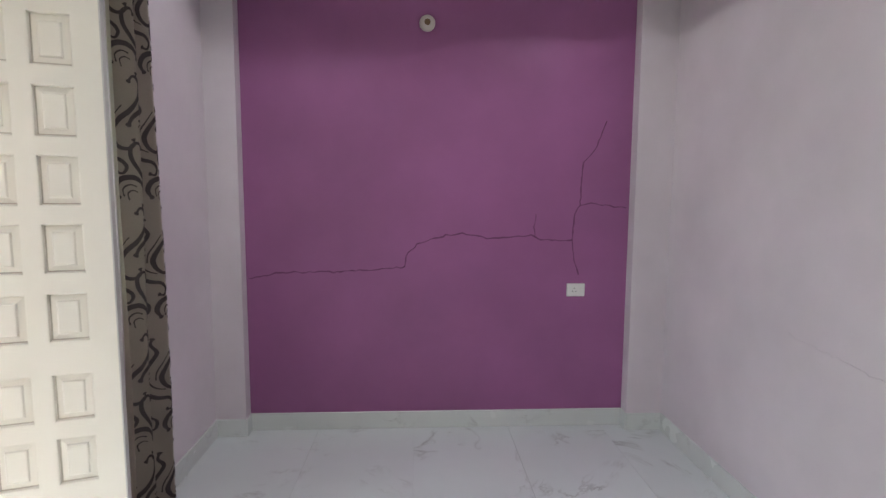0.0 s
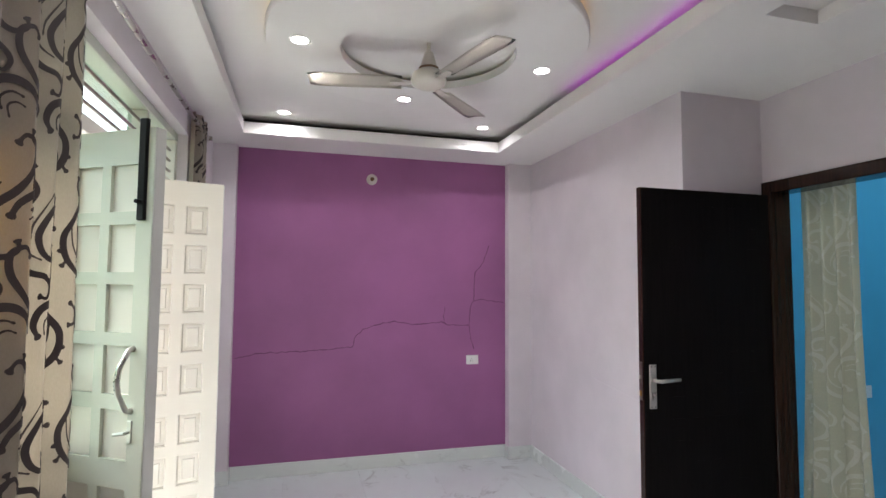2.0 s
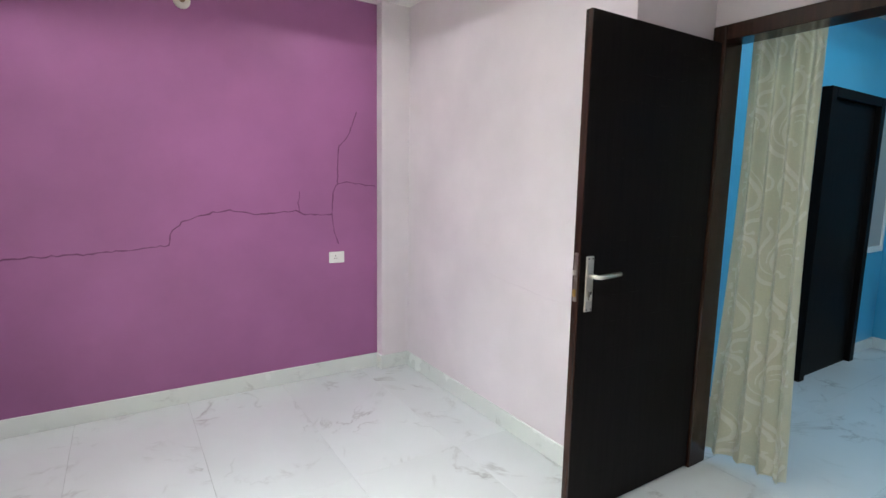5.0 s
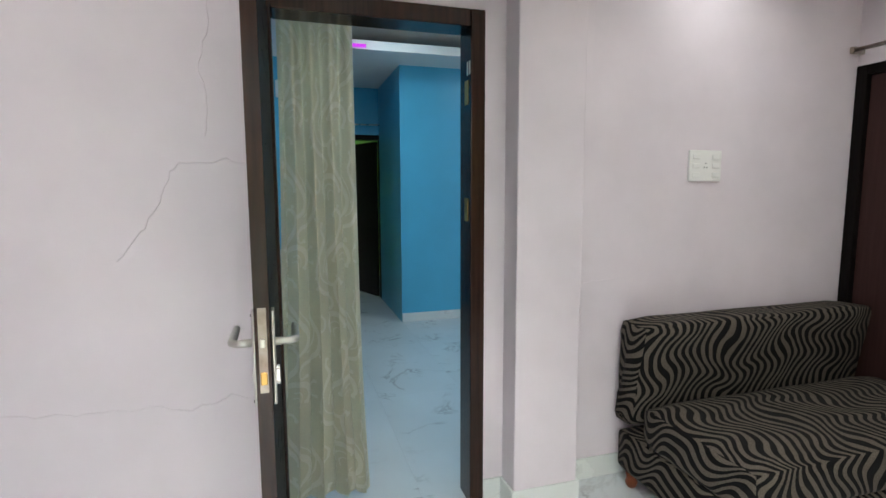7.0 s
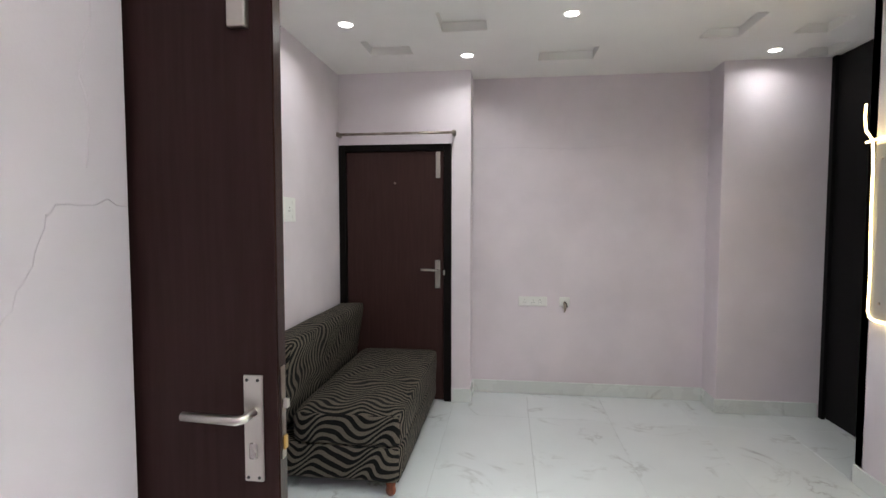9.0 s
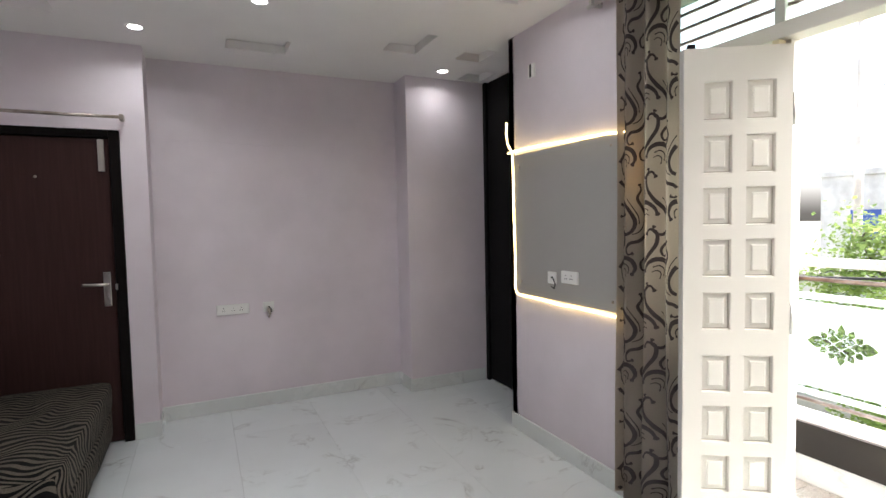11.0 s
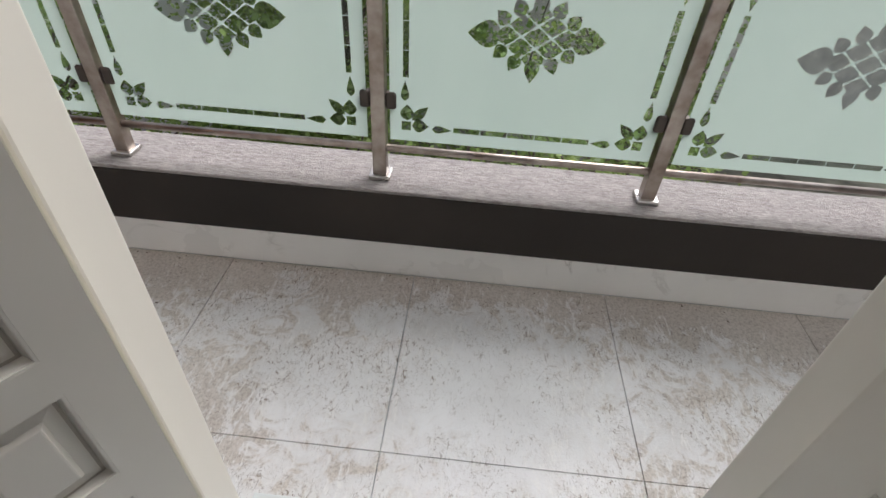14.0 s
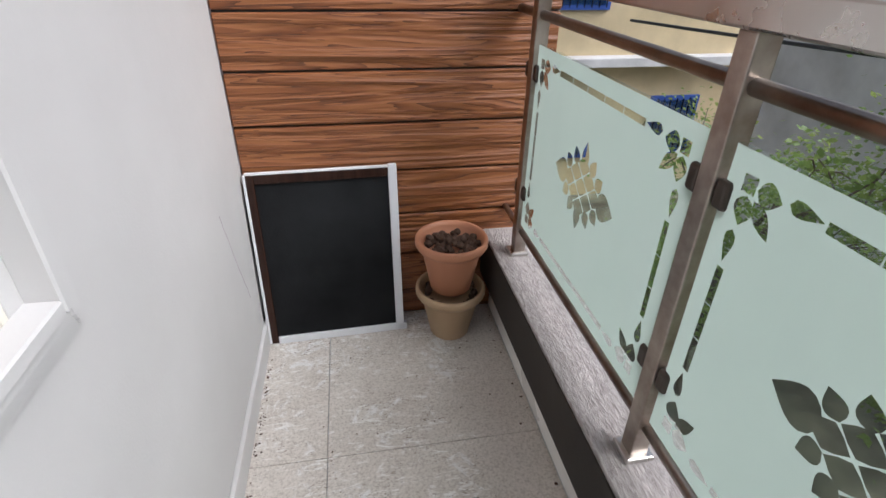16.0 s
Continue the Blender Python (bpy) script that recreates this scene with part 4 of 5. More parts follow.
for a in (170, 47, -72):
    bm = bmesh.new()
    rows = []
    for i in range(13):
        s = i / 12
        r0 = .14 + s * .47
        w = .058 + .012 * min(1, s * 1.6) - .012 * max(0, s - .93) / .07
        tw = radians(11 - 5 * s)
        rows.append([bm.verts.new((r0, t * w * math.cos(tw), 2.625 + t * w * math.sin(tw) - .004 * t * t)) for t in (-1, -.5, 0, .5, 1)])
    for p, q in zip(rows, rows[1:]):
        for k in range(4):
            bm.faces.new((p[k], q[k], q[k + 1], p[k + 1]))
    bmesh.ops.solidify(bm, geom=list(bm.faces), thickness=.003)
    b = part("blade", turned(bm, pose(0, 0, 0, 0, 0, a)), M_FANWHITE, fan, smooth=True)
    part("blade_arm", turned(box(.09, .20, -.02, .02, 2.615, 2.621, bevel=.002, seg=1), pose(0, 0, 0, 0, 0, a)), M_FANWHITE, b)

# ---------------------------------------------------------------- balcony door and windows
XF = -1.36   # frame line
bf = thing("balcony_door_frame", "white enamelled frame of the balcony door and windows", "door frame", kind="structure")
NH, SH = 1.708, .955
for y0, y1 in ((SH - .05, SH), (NH, NH + .05)):
    part("jamb", box(XF - .062, XF + .006, y0, y1, -.02, 2.13, bevel=.004), M_CREAM, bf)
    inner = (y0, y0 + .028) if y0 < 1.3 else (y1 - .028, y1)
    part("rebate", box(XF + .006, XF + .05, *inner, -.008, 2.13, bevel=.003, seg=1), M_AGED, bf, "yellowed enamel rebate")
part("head", box(XF - .05, XF + .05, WY0, WY1, 2.13, 2.19, bevel=.004), M_CREAM, bf)
part("top_rail", box(XF - .05, XF + .05, WY0, WY1, WZ - .05, WZ, bevel=.004), M_GREENISH, bf)
for y in (WY0, WY1 - .05):
    part("stile", box(XF - .05, XF + .05, y, y + .05, .86, WZ - .05, bevel=.004), M_CREAM, bf)
for y in (SH - .05, NH):
    part("mullion", box(XF - .045, XF + .045, y + .005, y + .045, 2.19, WZ - .05, bevel=.004), M_GREENISH, bf)
for y0, y1 in ((WY0 + .05, SH - .05), (NH + .05, WY1 - .05)):
    part("window_bottom_rail", box(XF - .05, XF + .05, y0, y1, .86, 1.03, bevel=.006), M_CREAM, bf)
    part("window_rail", box(XF - .03, XF + .03, y0, y1, 1.165, 1.195, bevel=.003), M_BLACK, bf)
    part("window_rail", box(XF - .03, XF + .03, y0, y1, 1.30, 1.32, bevel=.003), M_BLACK, bf)
    for k in range(14):
        z = 1.08 + k * .076
        part("grill_bar", tube([(XF + .035, y0, z), (XF + .035, y1, z)], .007, 8), M_BLACK if k else M_OLDSTEEL, bf)
    g = part("pane", box(XF - .02, XF - .014, y0, y1, 1.03, 2.13), M_TINT, bf, "tinted window glass")
    g.visible_shadow = False
for y0, y1 in ((WY0 + .05, SH - .045), (SH - .005, NH + .005), (NH + .045, WY1 - .05)):
    for k in range(3):
        z = 2.19 + .065 * (k + 1)
        part("grill_bar", tube([(XF + .02, y0, z), (XF + .02, y1, z)], .008, 8), M_OLDSTEEL, bf)
    g = part("pane", box(XF - .03, XF - .024, y0, y1, 2.19, WZ - .05), M_TINT, bf, "tinted transom glass")
    g.visible_shadow = False
# moulded trim round the windows outside
bm = bmesh.new()
for k, (d, h) in enumerate(((.075, .012), (.056, .022), (.037, .032), (.018, .040))):
    X0, X1 = XWO - .012 - h, XWO - .010
    w0 = WY0 + .008
    a0, a1 = w0 - d, WY1 + d
    add_box(bm, X0, X1, a0, w0 - d + .022, .908 - d, WZ + d, bevel=.003, seg=1)
    add_box(bm, X0, X1, WY1 + d - .022, a1, .908 - d, WZ + d, bevel=.003, seg=1)
    add_box(bm, X0, X1, a0 + .022, a1 - .022, WZ + d - .022, WZ + d, bevel=.003, seg=1)
    for b0, b1 in ((a0 + .022, SH - .05), (NH + .05, a1 - .022)):
        add_box(bm, X0, X1, b0, b1, .908 - d, .908 - d + .022, bevel=.003, seg=1)
structure("trim", bm, M_OUTWALL, "stepped white moulding round the outside of the windows")
structure("threshold", box(XWO - .12, XW + .01, SH - .05, NH + .05, -.10, -.004, bevel=.004), M_SKIRT, "white marble door sill")


def panel_leaf(name, label, hinge, angle, face_side):
    """Narrow door leaf, two columns of square raised panels outside, plain sunk panels inside. Runs along its own +x from the hinge."""
    W, T, H = .39, .044, 2.09
    d = tagged(new(name), label, "door", "balcony door leaves")
    d.matrix_world = pose(hinge[0], hinge[1], .012, 0, 0, angle)
    o = face_side
    part("slab", box(0, W, -T / 2 + .012, T / 2 - .012, 0, H), M_CREAM, d)
    cols = [(.058, .162), (.214, .318)]
    rowz = [.153, .356, .557, .758, 1.006, 1.214, 1.415, 1.615, 1.817]
    ph = .147
    # the outside skin, cut by the panel openings
    for side, mat_, gap in ((o, M_CREAM, ph), (-o, M_GREENISH, ph)):
        y0, y1 = (T / 2 - .012, T / 2) if side > 0 else (-T / 2, -T / 2 + .012)
        bm = bmesh.new()
        if side == o:
            cc, rz = cols, [(z, z + ph) for z in rowz]
        else:
            cc, rz = [(.052, .168), (.208, .324)], [(z - .006, z + ph + .006) for z in rowz]
        xs = [0, cc[0][0], cc[0][1], cc[1][0], cc[1][1], W]
        for x0, x1 in ((xs[0], xs[1]), (xs[2], xs[3]), (xs[4], xs[5])):
            add_box(bm, x0, x1, y0, y1, 0, H)
        for x0, x1 in cc:
            zs = [0] + [v for pair in rz for v in pair] + [H]
            for z0, z1 in zip(zs[::2], zs[1::2]):
                add_box(bm, x0, x1, y0, y1, z0, z1)
        part("outer_skin" if side == o else "inner_skin", bm, mat_, d, "" if side == o else "pale greenish inner face with sunk panels")
        if side != o:
            continue
        for x0, x1 in cc:
            for z0, z1 in rz:
                bm = bmesh.new()
                out = T / 2 * side
                rings = []
                # steep outer wall, sloping bed, low step up to a small flat field
                for inset, depth in ((-.003, -.0003), (.001, .002), (.004, .0115), (.022, .0085), (.026, .004), (.028, .0035)):
                    yy = out - depth * side
                    rings.append([bm.verts.new(v) for v in ((x0 + inset, yy, z0 + inset), (x1 - inset, yy, z0 + inset), (x1 - inset, yy, z1 - inset), (x0 + inset, yy, z1 - inset))])
                for lo, hi in zip(rings, rings[1:]):
                    for k in range(4):
                        bm.faces.new((lo[k], lo[(k + 1) % 4], hi[(k + 1) % 4], hi[k]))
                bm.faces.new(rings[-1])
                bmesh.ops.recalc_face_normals(bm, faces=bm.faces)
                if sum(f.normal.y for f in bm.faces) * side < 0:
                    bmesh.ops.reverse_faces(bm, faces=bm.faces)
                part("raised_panel", bm, M_CREAM, d)
                # darker beige strips along the lower and hinge-side edges of the bed
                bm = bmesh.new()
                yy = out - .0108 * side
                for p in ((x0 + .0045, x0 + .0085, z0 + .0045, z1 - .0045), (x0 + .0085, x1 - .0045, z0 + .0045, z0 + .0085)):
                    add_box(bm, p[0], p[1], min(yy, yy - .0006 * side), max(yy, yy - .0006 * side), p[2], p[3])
                part("panel_groove", bm, M_GROOVE, d, "darker beige groove strip")
    for z in (.25, 1.05, 1.85):
        h = part("hinge", box(-.016, .003, o * T / 2 - .010, o * T / 2 - .006, z - .06, z + .06, bevel=.001, seg=1), M_NICKEL, d, "steel butt hinge")
        part("knuckle", tube([(-.006, o * (T / 2 - .004), z - .06), (-.006, o * (T / 2 - .004), z + .06)], .005, 10), M_NICKEL, h, smooth=True)
    return d


leaf_n = panel_leaf("balcony_door", "open cream balcony door leaf with raised square panels", (-1.337, 1.700), 17, -1)
part("bolt", tube([(.36, -.019, .12), (.36, -.03, .12), (.36, -.03, .02)], .006, 8), M_NICKEL, leaf_n)
part("edge_strip", box(.39, .394, -.021, .021, 0, 2.09), M_EDGE, leaf_n, "grey closing edge")
leaf_s = panel_leaf("balcony_door", "open cream balcony door leaf with a pull handle", (-1.340, .959), -32.5, 1)
hp = part("pull_handle", tube([(.335, -.018, 1.36), (.335, -.04, 1.355), (.325, -.062, 1.30), (.322, -.066, 1.26), (.325, -.062, 1.22), (.335, -.04, 1.165), (.335, -.018, 1.16)], [.012, .008, .009, .010, .009, .008, .012], 12), M_STEEL, leaf_s, "curved chrome pull handle", True)
part("latch", box(.325, .345, -.026, -.018, 1.06, 1.13, bevel=.003), M_NICKEL, leaf_s, "small steel latch")
part("latch_lever", tube([(.335, -.02, 1.095), (.335, -.045, 1.095), (.30, -.05, 1.09)], .006, 8), M_NICKEL, leaf_s)
part("tower_bolt", box(.335, .365, -.034, -.018, 1.78, 2.12, bevel=.003), M_BLACK, leaf_s, "black tower bolt at the top edge")
part("tower_bolt_knob", tube([(.35, -.034, 1.84), (.35, -.052, 1.84)], .007, 8), M_BLACK, leaf_s)
part("edge_strip", box(.39, .394, -.02, .02, 0, 2.09), M_EDGE, leaf_s, "grey closing edge")

cr = thing("curtain_rod", "long steel curtain rod above the balcony door", "curtain rod")
part("rod", tube([(-1.203, .0, 2.58), (-1.203, 2.75, 2.58)], .012, 12), M_STEEL, cr, smooth=True)
for y in (.05, 2.70):
    part("bracket", box(XW, -1.17, y - .01, y + .01, 2.565, 2.595, bevel=.003), M_STEEL, cr)
for label, y, w, n, seed, fl in (("taupe curtain with dark brown scrolls beside the board", .392, .38, 3, 5, 1.06), ("taupe curtain with dark brown scrolls by the purple wall", 2.42, .26, 2, 6, 1.2)):
    c = hang(label, "balcony door curtains", (-1.203, y, .03), 90, w, 2.61, n, .034, fl, seed, (M_CURT1, M_CURT1INK), -1, 1.0)
    for k in range(n):
        part("eyelet", turned(lathe([(.016, -.003), (.028, -.003), (.028, .003), (.016, .003)], 20, True), Matrix.Translation((w * ((k + .5) / n - .5), -.0, 2.55)) @ pose(0, 0, 0, 0, 70)), M_OLDSTEEL, c, "metal eyelet")

# ---------------------------------------------------------------- balcony
ZB = -.033
XK, XKO, ZK = -2.252, -2.47, .33
XSK = -2.296   # marble skirting, set back under the plaster
XR = -2.335
structure("balcony_floor", box(XKO, XWO, -.78, 3.6, -.25, ZB - .006), M_GROUT, "balcony slab")
bm = box(XKO, XK, -.78, 3.6, .134, ZK - .012, bevel=.006)
add_box(bm, XKO, XSK - .014, -.78, 3.6, -.25, .133)
structure("kerb", bm, M_KERBDARK, "dark brown painted kerb face")
structure("kerb_cap", box(XKO, XK - .001, -.78, 3.6, ZK - .012, ZK, bevel=.004), M_KERB, "rough pinkish rendered kerb top")
structure("balcony_skirting", box(XSK - .014, XSK, -.77, 3.6, ZB, .133, bevel=.002), M_BSKIRT, "white marble skirting of the kerb")
structure("house_skirting", box(XWO - .026, XWO - .012, -.77, .93, ZB, ZB + .09, bevel=.003), M_OUTWALL)
structure("wall_balcony_end", box(XKO, -1.75, -.85, -.79, -.25, 3.0), M_CEMENT)
structure("wall_balcony_north", box(XKO, XWO, 3.6, 3.7, -.25, 1.3), M_OUTWALL)
clad = thing("wood_cladding", "orange brown embossed wood-look planks on the balcony end wall", "cladding", kind="structure")
for k in range(18):
    z0 = -.09 + .17 * k
    part("plank", box(XKO + .003, XWO - .014, -.79, -.772, max(z0, ZB), z0 + .163, bevel=.004, seg=1), M_PLANK, clad)
part("joint_backing", box(XKO + .003, XWO - .014, -.795, -.789, 0, 2.95), M_SLOT, clad, "dark joints")

POSTS = [-.585, .262, 1.047, 1.835, 2.62, 3.41]
rail = thing("railing", "stainless steel railing with frosted glass panels", "railing")
for y in POSTS:
    p = part("post", box(XR - .02, XR + .02, y - .02, y + .02, ZK, 1.175, bevel=.003), M_OLDSTEEL, rail)
    part("foot_plate", box(XR - .032, XR + .032, y - .032, y + .032, ZK, ZK + .014, bevel=.004), M_STEEL, p)
    for z in (.573, .952):
        for s in (-1, 1):
            cl = part("clamp", turned(box(-.014, .014, 0, .03, -.024, .024, bevel=.008, seg=3), Matrix.Translation((XR + .004, y + s * .02 - (.03 if s < 0 else 0), z))), M_CLAMP, p, "tarnished glass clamp")
part("top_rail", box(XR - .03, XR + .03, -.77, 3.6, 1.175, 1.225, bevel=.005), M_STEEL, rail)
part("upper_rail", tube([(XR, -.77, 1.105), (XR, 3.6, 1.105)], .013, 12), M_OLDSTEEL, rail, smooth=True)
part("lower_rail", tube([(XR, -.77, .425), (XR, 3.6, .425)], .011, 12), M_OLDSTEEL, rail, smooth=True)


def petal(cx, cz, length, width, ang, tip=.9, n=7):
    """Leaf outline from its base, in the pane's plane."""
    pts = []
    for i in range(n + 1):
        s = i / n
        pts.append((s * length, width * math.sin(math.pi * s ** tip)))
    for i in range(n - 1, 0, -1):
        s = i / n
        pts.append((s * length, -width * math.sin(math.pi * s ** tip)))
    ca, sa = math.cos(ang), math.sin(ang)
    return [(cx + x * ca - z * sa, cz + x * sa + z * ca) for x, z in pts]


def quad(cx, cz, w, h, ang=0):
    ca, sa = math.cos(ang), math.sin(ang)
    return [(cx + x * ca - z * sa, cz + x * sa + z * ca) for x, z in ((-w, -h), (w, -h), (w, h), (-w, h))]


def motif(w, h):
    """Clear parts of a frosted pane: middle flower, corner sprigs, border lines."""
    shapes = []
    cz = .02
    e = .046
    for i in range(-1, 2):
        for j in range(-1, 2):
            x, z = (i - j) * e * .80, (i + j) * e * .58
            shapes.append([(x + a * e * .69, cz + z + b * e * .50) for a, b in ((-1, 0), (-.5, -.62), (0, -1), (.5, -.62), (1, 0), (.5, .62), (0, 1), (-.5, .62))])
    for s in (-1, 1):
        shapes.append(petal(s * .083, cz, .085, .033, 0 if s > 0 else math.pi, .72))
        shapes.append(petal(0, cz + s * .056, .058, .019, s * math.pi / 2, .62))
        for t in (-1, 1):
            shapes.append(petal(s * .038, cz + t * .045, .045, .018, t * math.pi / 2 - s * t * .45, .75))
            shapes.append(petal(s * .070, cz + t * .026, .042, .018, t * math.pi / 2 - s * t * .80, .75))
    for s in (-1, 1):
        for t in (-1, 1):
            X, Z = s * (w / 2 - .045), t * (h / 2 - .045)
            shapes.append(quad(X, Z, .013, .013))
            shapes.append(petal(X - s * .016, Z - t * .002, .046, .019, math.pi if s > 0 else 0, .8))
            shapes.append(petal(X - s * .002, Z - t * .016, .046, .019, -t * math.pi / 2, .8))
            shapes.append(petal(X - s * .017, Z - t * .017, .060, .014, math.atan2(-t, -s), .8))
            shapes.append(petal(X - s * .072, Z + t * .004, .055, .011, math.pi if s > 0 else 0, .55))
            shapes.append(petal(X + s * .004, Z - t * .072, .055, .011, -t * math.pi / 2, .55))
    for t in (-1, 1):
        n = 5
        L = w - .35
        for i in range(n):
            shapes.append(quad(-L / 2 + L * (i + .5) / n, t * (h / 2 - .043), L / n * .485, .0075))
        L = h - .36
        for i in range(3):
            shapes.append(quad(t * (w / 2 - .043), -L / 2 + L * (i + .5) / 3, .0075, L / 6 * .97))
    return shapes


from mathutils.geometry import delaunay_2d_cdt


def inside(x, z, loop):
    hit = False
    for (x0, z0), (x1, z1) in zip(loop, loop[1:] + loop[:1]):
        if (z0 > z) != (z1 > z) and x < x0 + (z - z0) / (z1 - z0) * (x1 - x0):
            hit = not hit
    return hit


def frosting(w, h):
    verts, edges = [], []
    for loop in [[(-w / 2, -h / 2), (w / 2, -h / 2), (w / 2, h / 2), (-w / 2, h / 2)], *motif(w, h)]:
        k = len(verts)
        verts += [Vector(p) for p in loop]
        edges += [(k + i, k + (i + 1) % len(loop)) for i in range(len(loop))]
    v, _, f, _, _, _ = delaunay_2d_cdt(verts, edges, [], 0, 1e-5)
    holes = motif(w, h)
    bm = bmesh.new()
    vs = [bm.verts.new((0, p.x, p.y)) for p in v]
    for face in f:
        c = sum((v[i] for i in face), Vector((0, 0))) / len(face)
        if not any(inside(c.x, c.y, loop) for loop in holes):
            bm.faces.new([vs[i] for i in face])
    bmesh.ops.delete(bm, geom=[q for q in bm.verts if not q.link_faces], context='VERTS')
    bmesh.ops.recalc_face_normals(bm, faces=bm.faces)
    if bm.faces and sum(q.normal.x for q in bm.faces) < 0:
        bmesh.ops.reverse_faces(bm, faces=bm.faces)
    return bm


for y0, y1 in zip([-.775] + POSTS, POSTS):
    w, h = y1 - y0 - .062, .575
    if w < .3:
        continue
    yc, zc = (y0 + y1) / 2, .745
    g = part("pane", box(XR - .001, XR + .007, yc - w / 2, yc + w / 2, zc - h / 2, zc + h / 2, bevel=.001, seg=1), M_GLASS, rail, "frosted glass pane with a clear flower pattern")
    g.visible_shadow = False
    fz = part("frosting", turned(frosting(w - .002, h - .002), Matrix.Translation((XR + .0095, yc, zc))), M_FROST, g, "etched pale green layer")

dirt = thing("dirt", "dark dry dirt crumbs gathered along the balcony edges", "dirt", kind="stuff")
bm = bmesh.new()
rr = random.Random(31)
for k in range(230):
    if k % 3:
        x, y = XWO - .030 - abs(rr.gauss(0, .012)), rr.triangular(-.75, 1.0, -.3)
    elif k % 2:
        x, y = XSK + .004 + abs(rr.gauss(0, .02)), rr.uniform(-.75, 2.2)
    else:
        x, y = rr.uniform(XK + .05, -1.5), rr.uniform(-.7, .6)
    q = rr.uniform(.0008, .0030)
    bmesh.ops.create_icosphere(bm, subdivisions=1, radius=q, matrix=Matrix.Translation((x, y, ZB + q * .3)) @ Matrix.Diagonal((rr.uniform(.7, 2.2), rr.uniform(.7, 2.2), .5, 1)))
part("crumbs", bm, M_SOIL, dirt)

# leaning screen and stacked pots
brd = thing("screen_panel", "black mesh panel in a peeling frame leaning on planks", "screen panel")
brd.matrix_world = pose(-1.43, -.655, ZB + .004, 0, 0, 180 + 2.0) @ pose(0, 0, 0, -7.5)
BW, BH = .50, .645
part("mesh", box(.025, BW - .025, -.004, .004, .025, BH - .03), M_MESH, brd, "dusty black mesh")
part("frame_side", box(0, .028, -.012, .010, 0, BH, bevel=.003), M_FRAMEBRN, brd, "brown frame side with white film at its edge")
part("film", box(-.006, .003, -.014, .010, 0, BH, bevel=.002), M_FOIL, brd)
part("frame_side", box(BW - .03, BW, -.013, .010, 0, BH + .01, bevel=.003), M_FOIL, brd, "frame side under white film")
part("frame_bottom", box(.028, BW + .012, -.013, .010, -.004, .024, bevel=.003), M_FOIL, brd, "bottom rail under white film")
part("frame_top", box(.028, BW - .03, -.012, .010, BH - .032, BH, bevel=.003), M_FRAMEBRN, brd, "brown top rail")
part("film", box(.0, BW - .03, -.010, .011, BH - .002, BH + .006, bevel=.002), M_FOIL, brd)
for name, label, mm, z in (("flower_pot", "tan plastic flower pot standing on the balcony floor", M_TAN, ZB), ("flower_pot", "terracotta flower pot stacked in the tan one, filled with dry soil", M_TERRA, ZB + .206)):
    p = thing(name, label, "flower pot", "stacked pots", at=(-2.105, -.636, z))
    part("body", lathe([(.0, 0), (.069, 0), (.074, .005), (.106, .163), (.108, .168), (.122, .173), (.130, .187), (.130, .204), (.125, .212), (.116, .210), (.111, .193), (.103, .163), (.0, .163)], 48), mm, p, smooth=True)
    bm = bmesh.new()
    rr = random.Random(8)
    for _ in range(150):
        a, q = rr.uniform(0, 6.28), .096 * math.sqrt(rr.random())
        if z == ZB and q < .080:
            continue
        s = rr.uniform(.006, .017)
        bmesh.ops.create_icosphere(bm, subdivisions=1, radius=s, matrix=Matrix.Translation((q * math.cos(a), q * math.sin(a), .170 + rr.uniform(-.004, .012))))
    tagged(part("soil", bm, M_SOIL, p, "dry crumbly brown soil"), kind="stuff")

# ---------------------------------------------------------------- the blue hall
HX = 5.40
structure("hall_floor", box(2.2, 9.2, -3.2, 3.0, -.12, -.008), M_GROUT)
HZ = 2.75
bm = box(2.2, HX, 1.53, 1.65, 0, 3.0)
structure("hall_wall_north", bm, M_BLUE, "glossy blue painted wall")
structure("hall_wall_basin", box(HX, HX + .12, .90, 1.53, 0, 3.0), M_BLUE, "glossy blue painted wall behind the basin")
structure("hall_passage_north", box(HX + .12, 6.70, .90, 1.02, 0, 3.0), M_BLUE)
structure("hall_passage_south", box(HX, 6.70, -.12, 0, 0, 3.0), M_BLUE)
structure("hall_wall_east", box(HX, HX + .12, -3.2, -.12, 0, 3.0), M_BLUE, "glossy blue painted wall")
structure("hall_wall_south", box(2.2, HX + .1, -3.3, -3.2, 0, 3.0), M_BLUE)
bm = box(6.70, 6.82, .76, 1.02, 0, 3.0)
add_box(bm, 6.70, 6.82, -.12, -.06, 0, 3.0)
add_box(bm, 6.70, 6.82, -.06, .76, 2.16, 3.0)
structure("hall_wall_green_door", bm, M_BLUE)
bm = box(9.2, 9.3, -1.5, 2.0, 0, 3.0)
add_box(bm, 6.82, 9.2, -1.6, -1.5, 0, 3.0)
add_box(bm, 6.82, 9.2, 1.9, 2.0, 0, 3.0)
structure("green_room_wall", bm, M_GREEN, "green painted walls of a far room")
structure("green_room_ceiling", box(6.82, 9.2, -1.5, 1.9, 2.9, 3.0), M_CEIL)
bm = box(2.2, 2.9, -3.2, 1.53, HZ, HZ + .08)
add_box(bm, 4.9, 6.7, -3.2, 1.53, HZ, HZ + .08)
add_box(bm, 2.9, 4.9, .95, 1.53, HZ, HZ + .08)
add_box(bm, 2.2, 6.7, -3.2, 1.53, 2.96, 3.05)
structure("hall_ceiling", bm, M_CEIL)
bm = box(2.2, HX, 1.518, 1.53, 0, .1, bevel=.003, seg=1)
add_box(bm, HX - .012, HX, .90, 1.518, 0, .1, bevel=.003, seg=1)
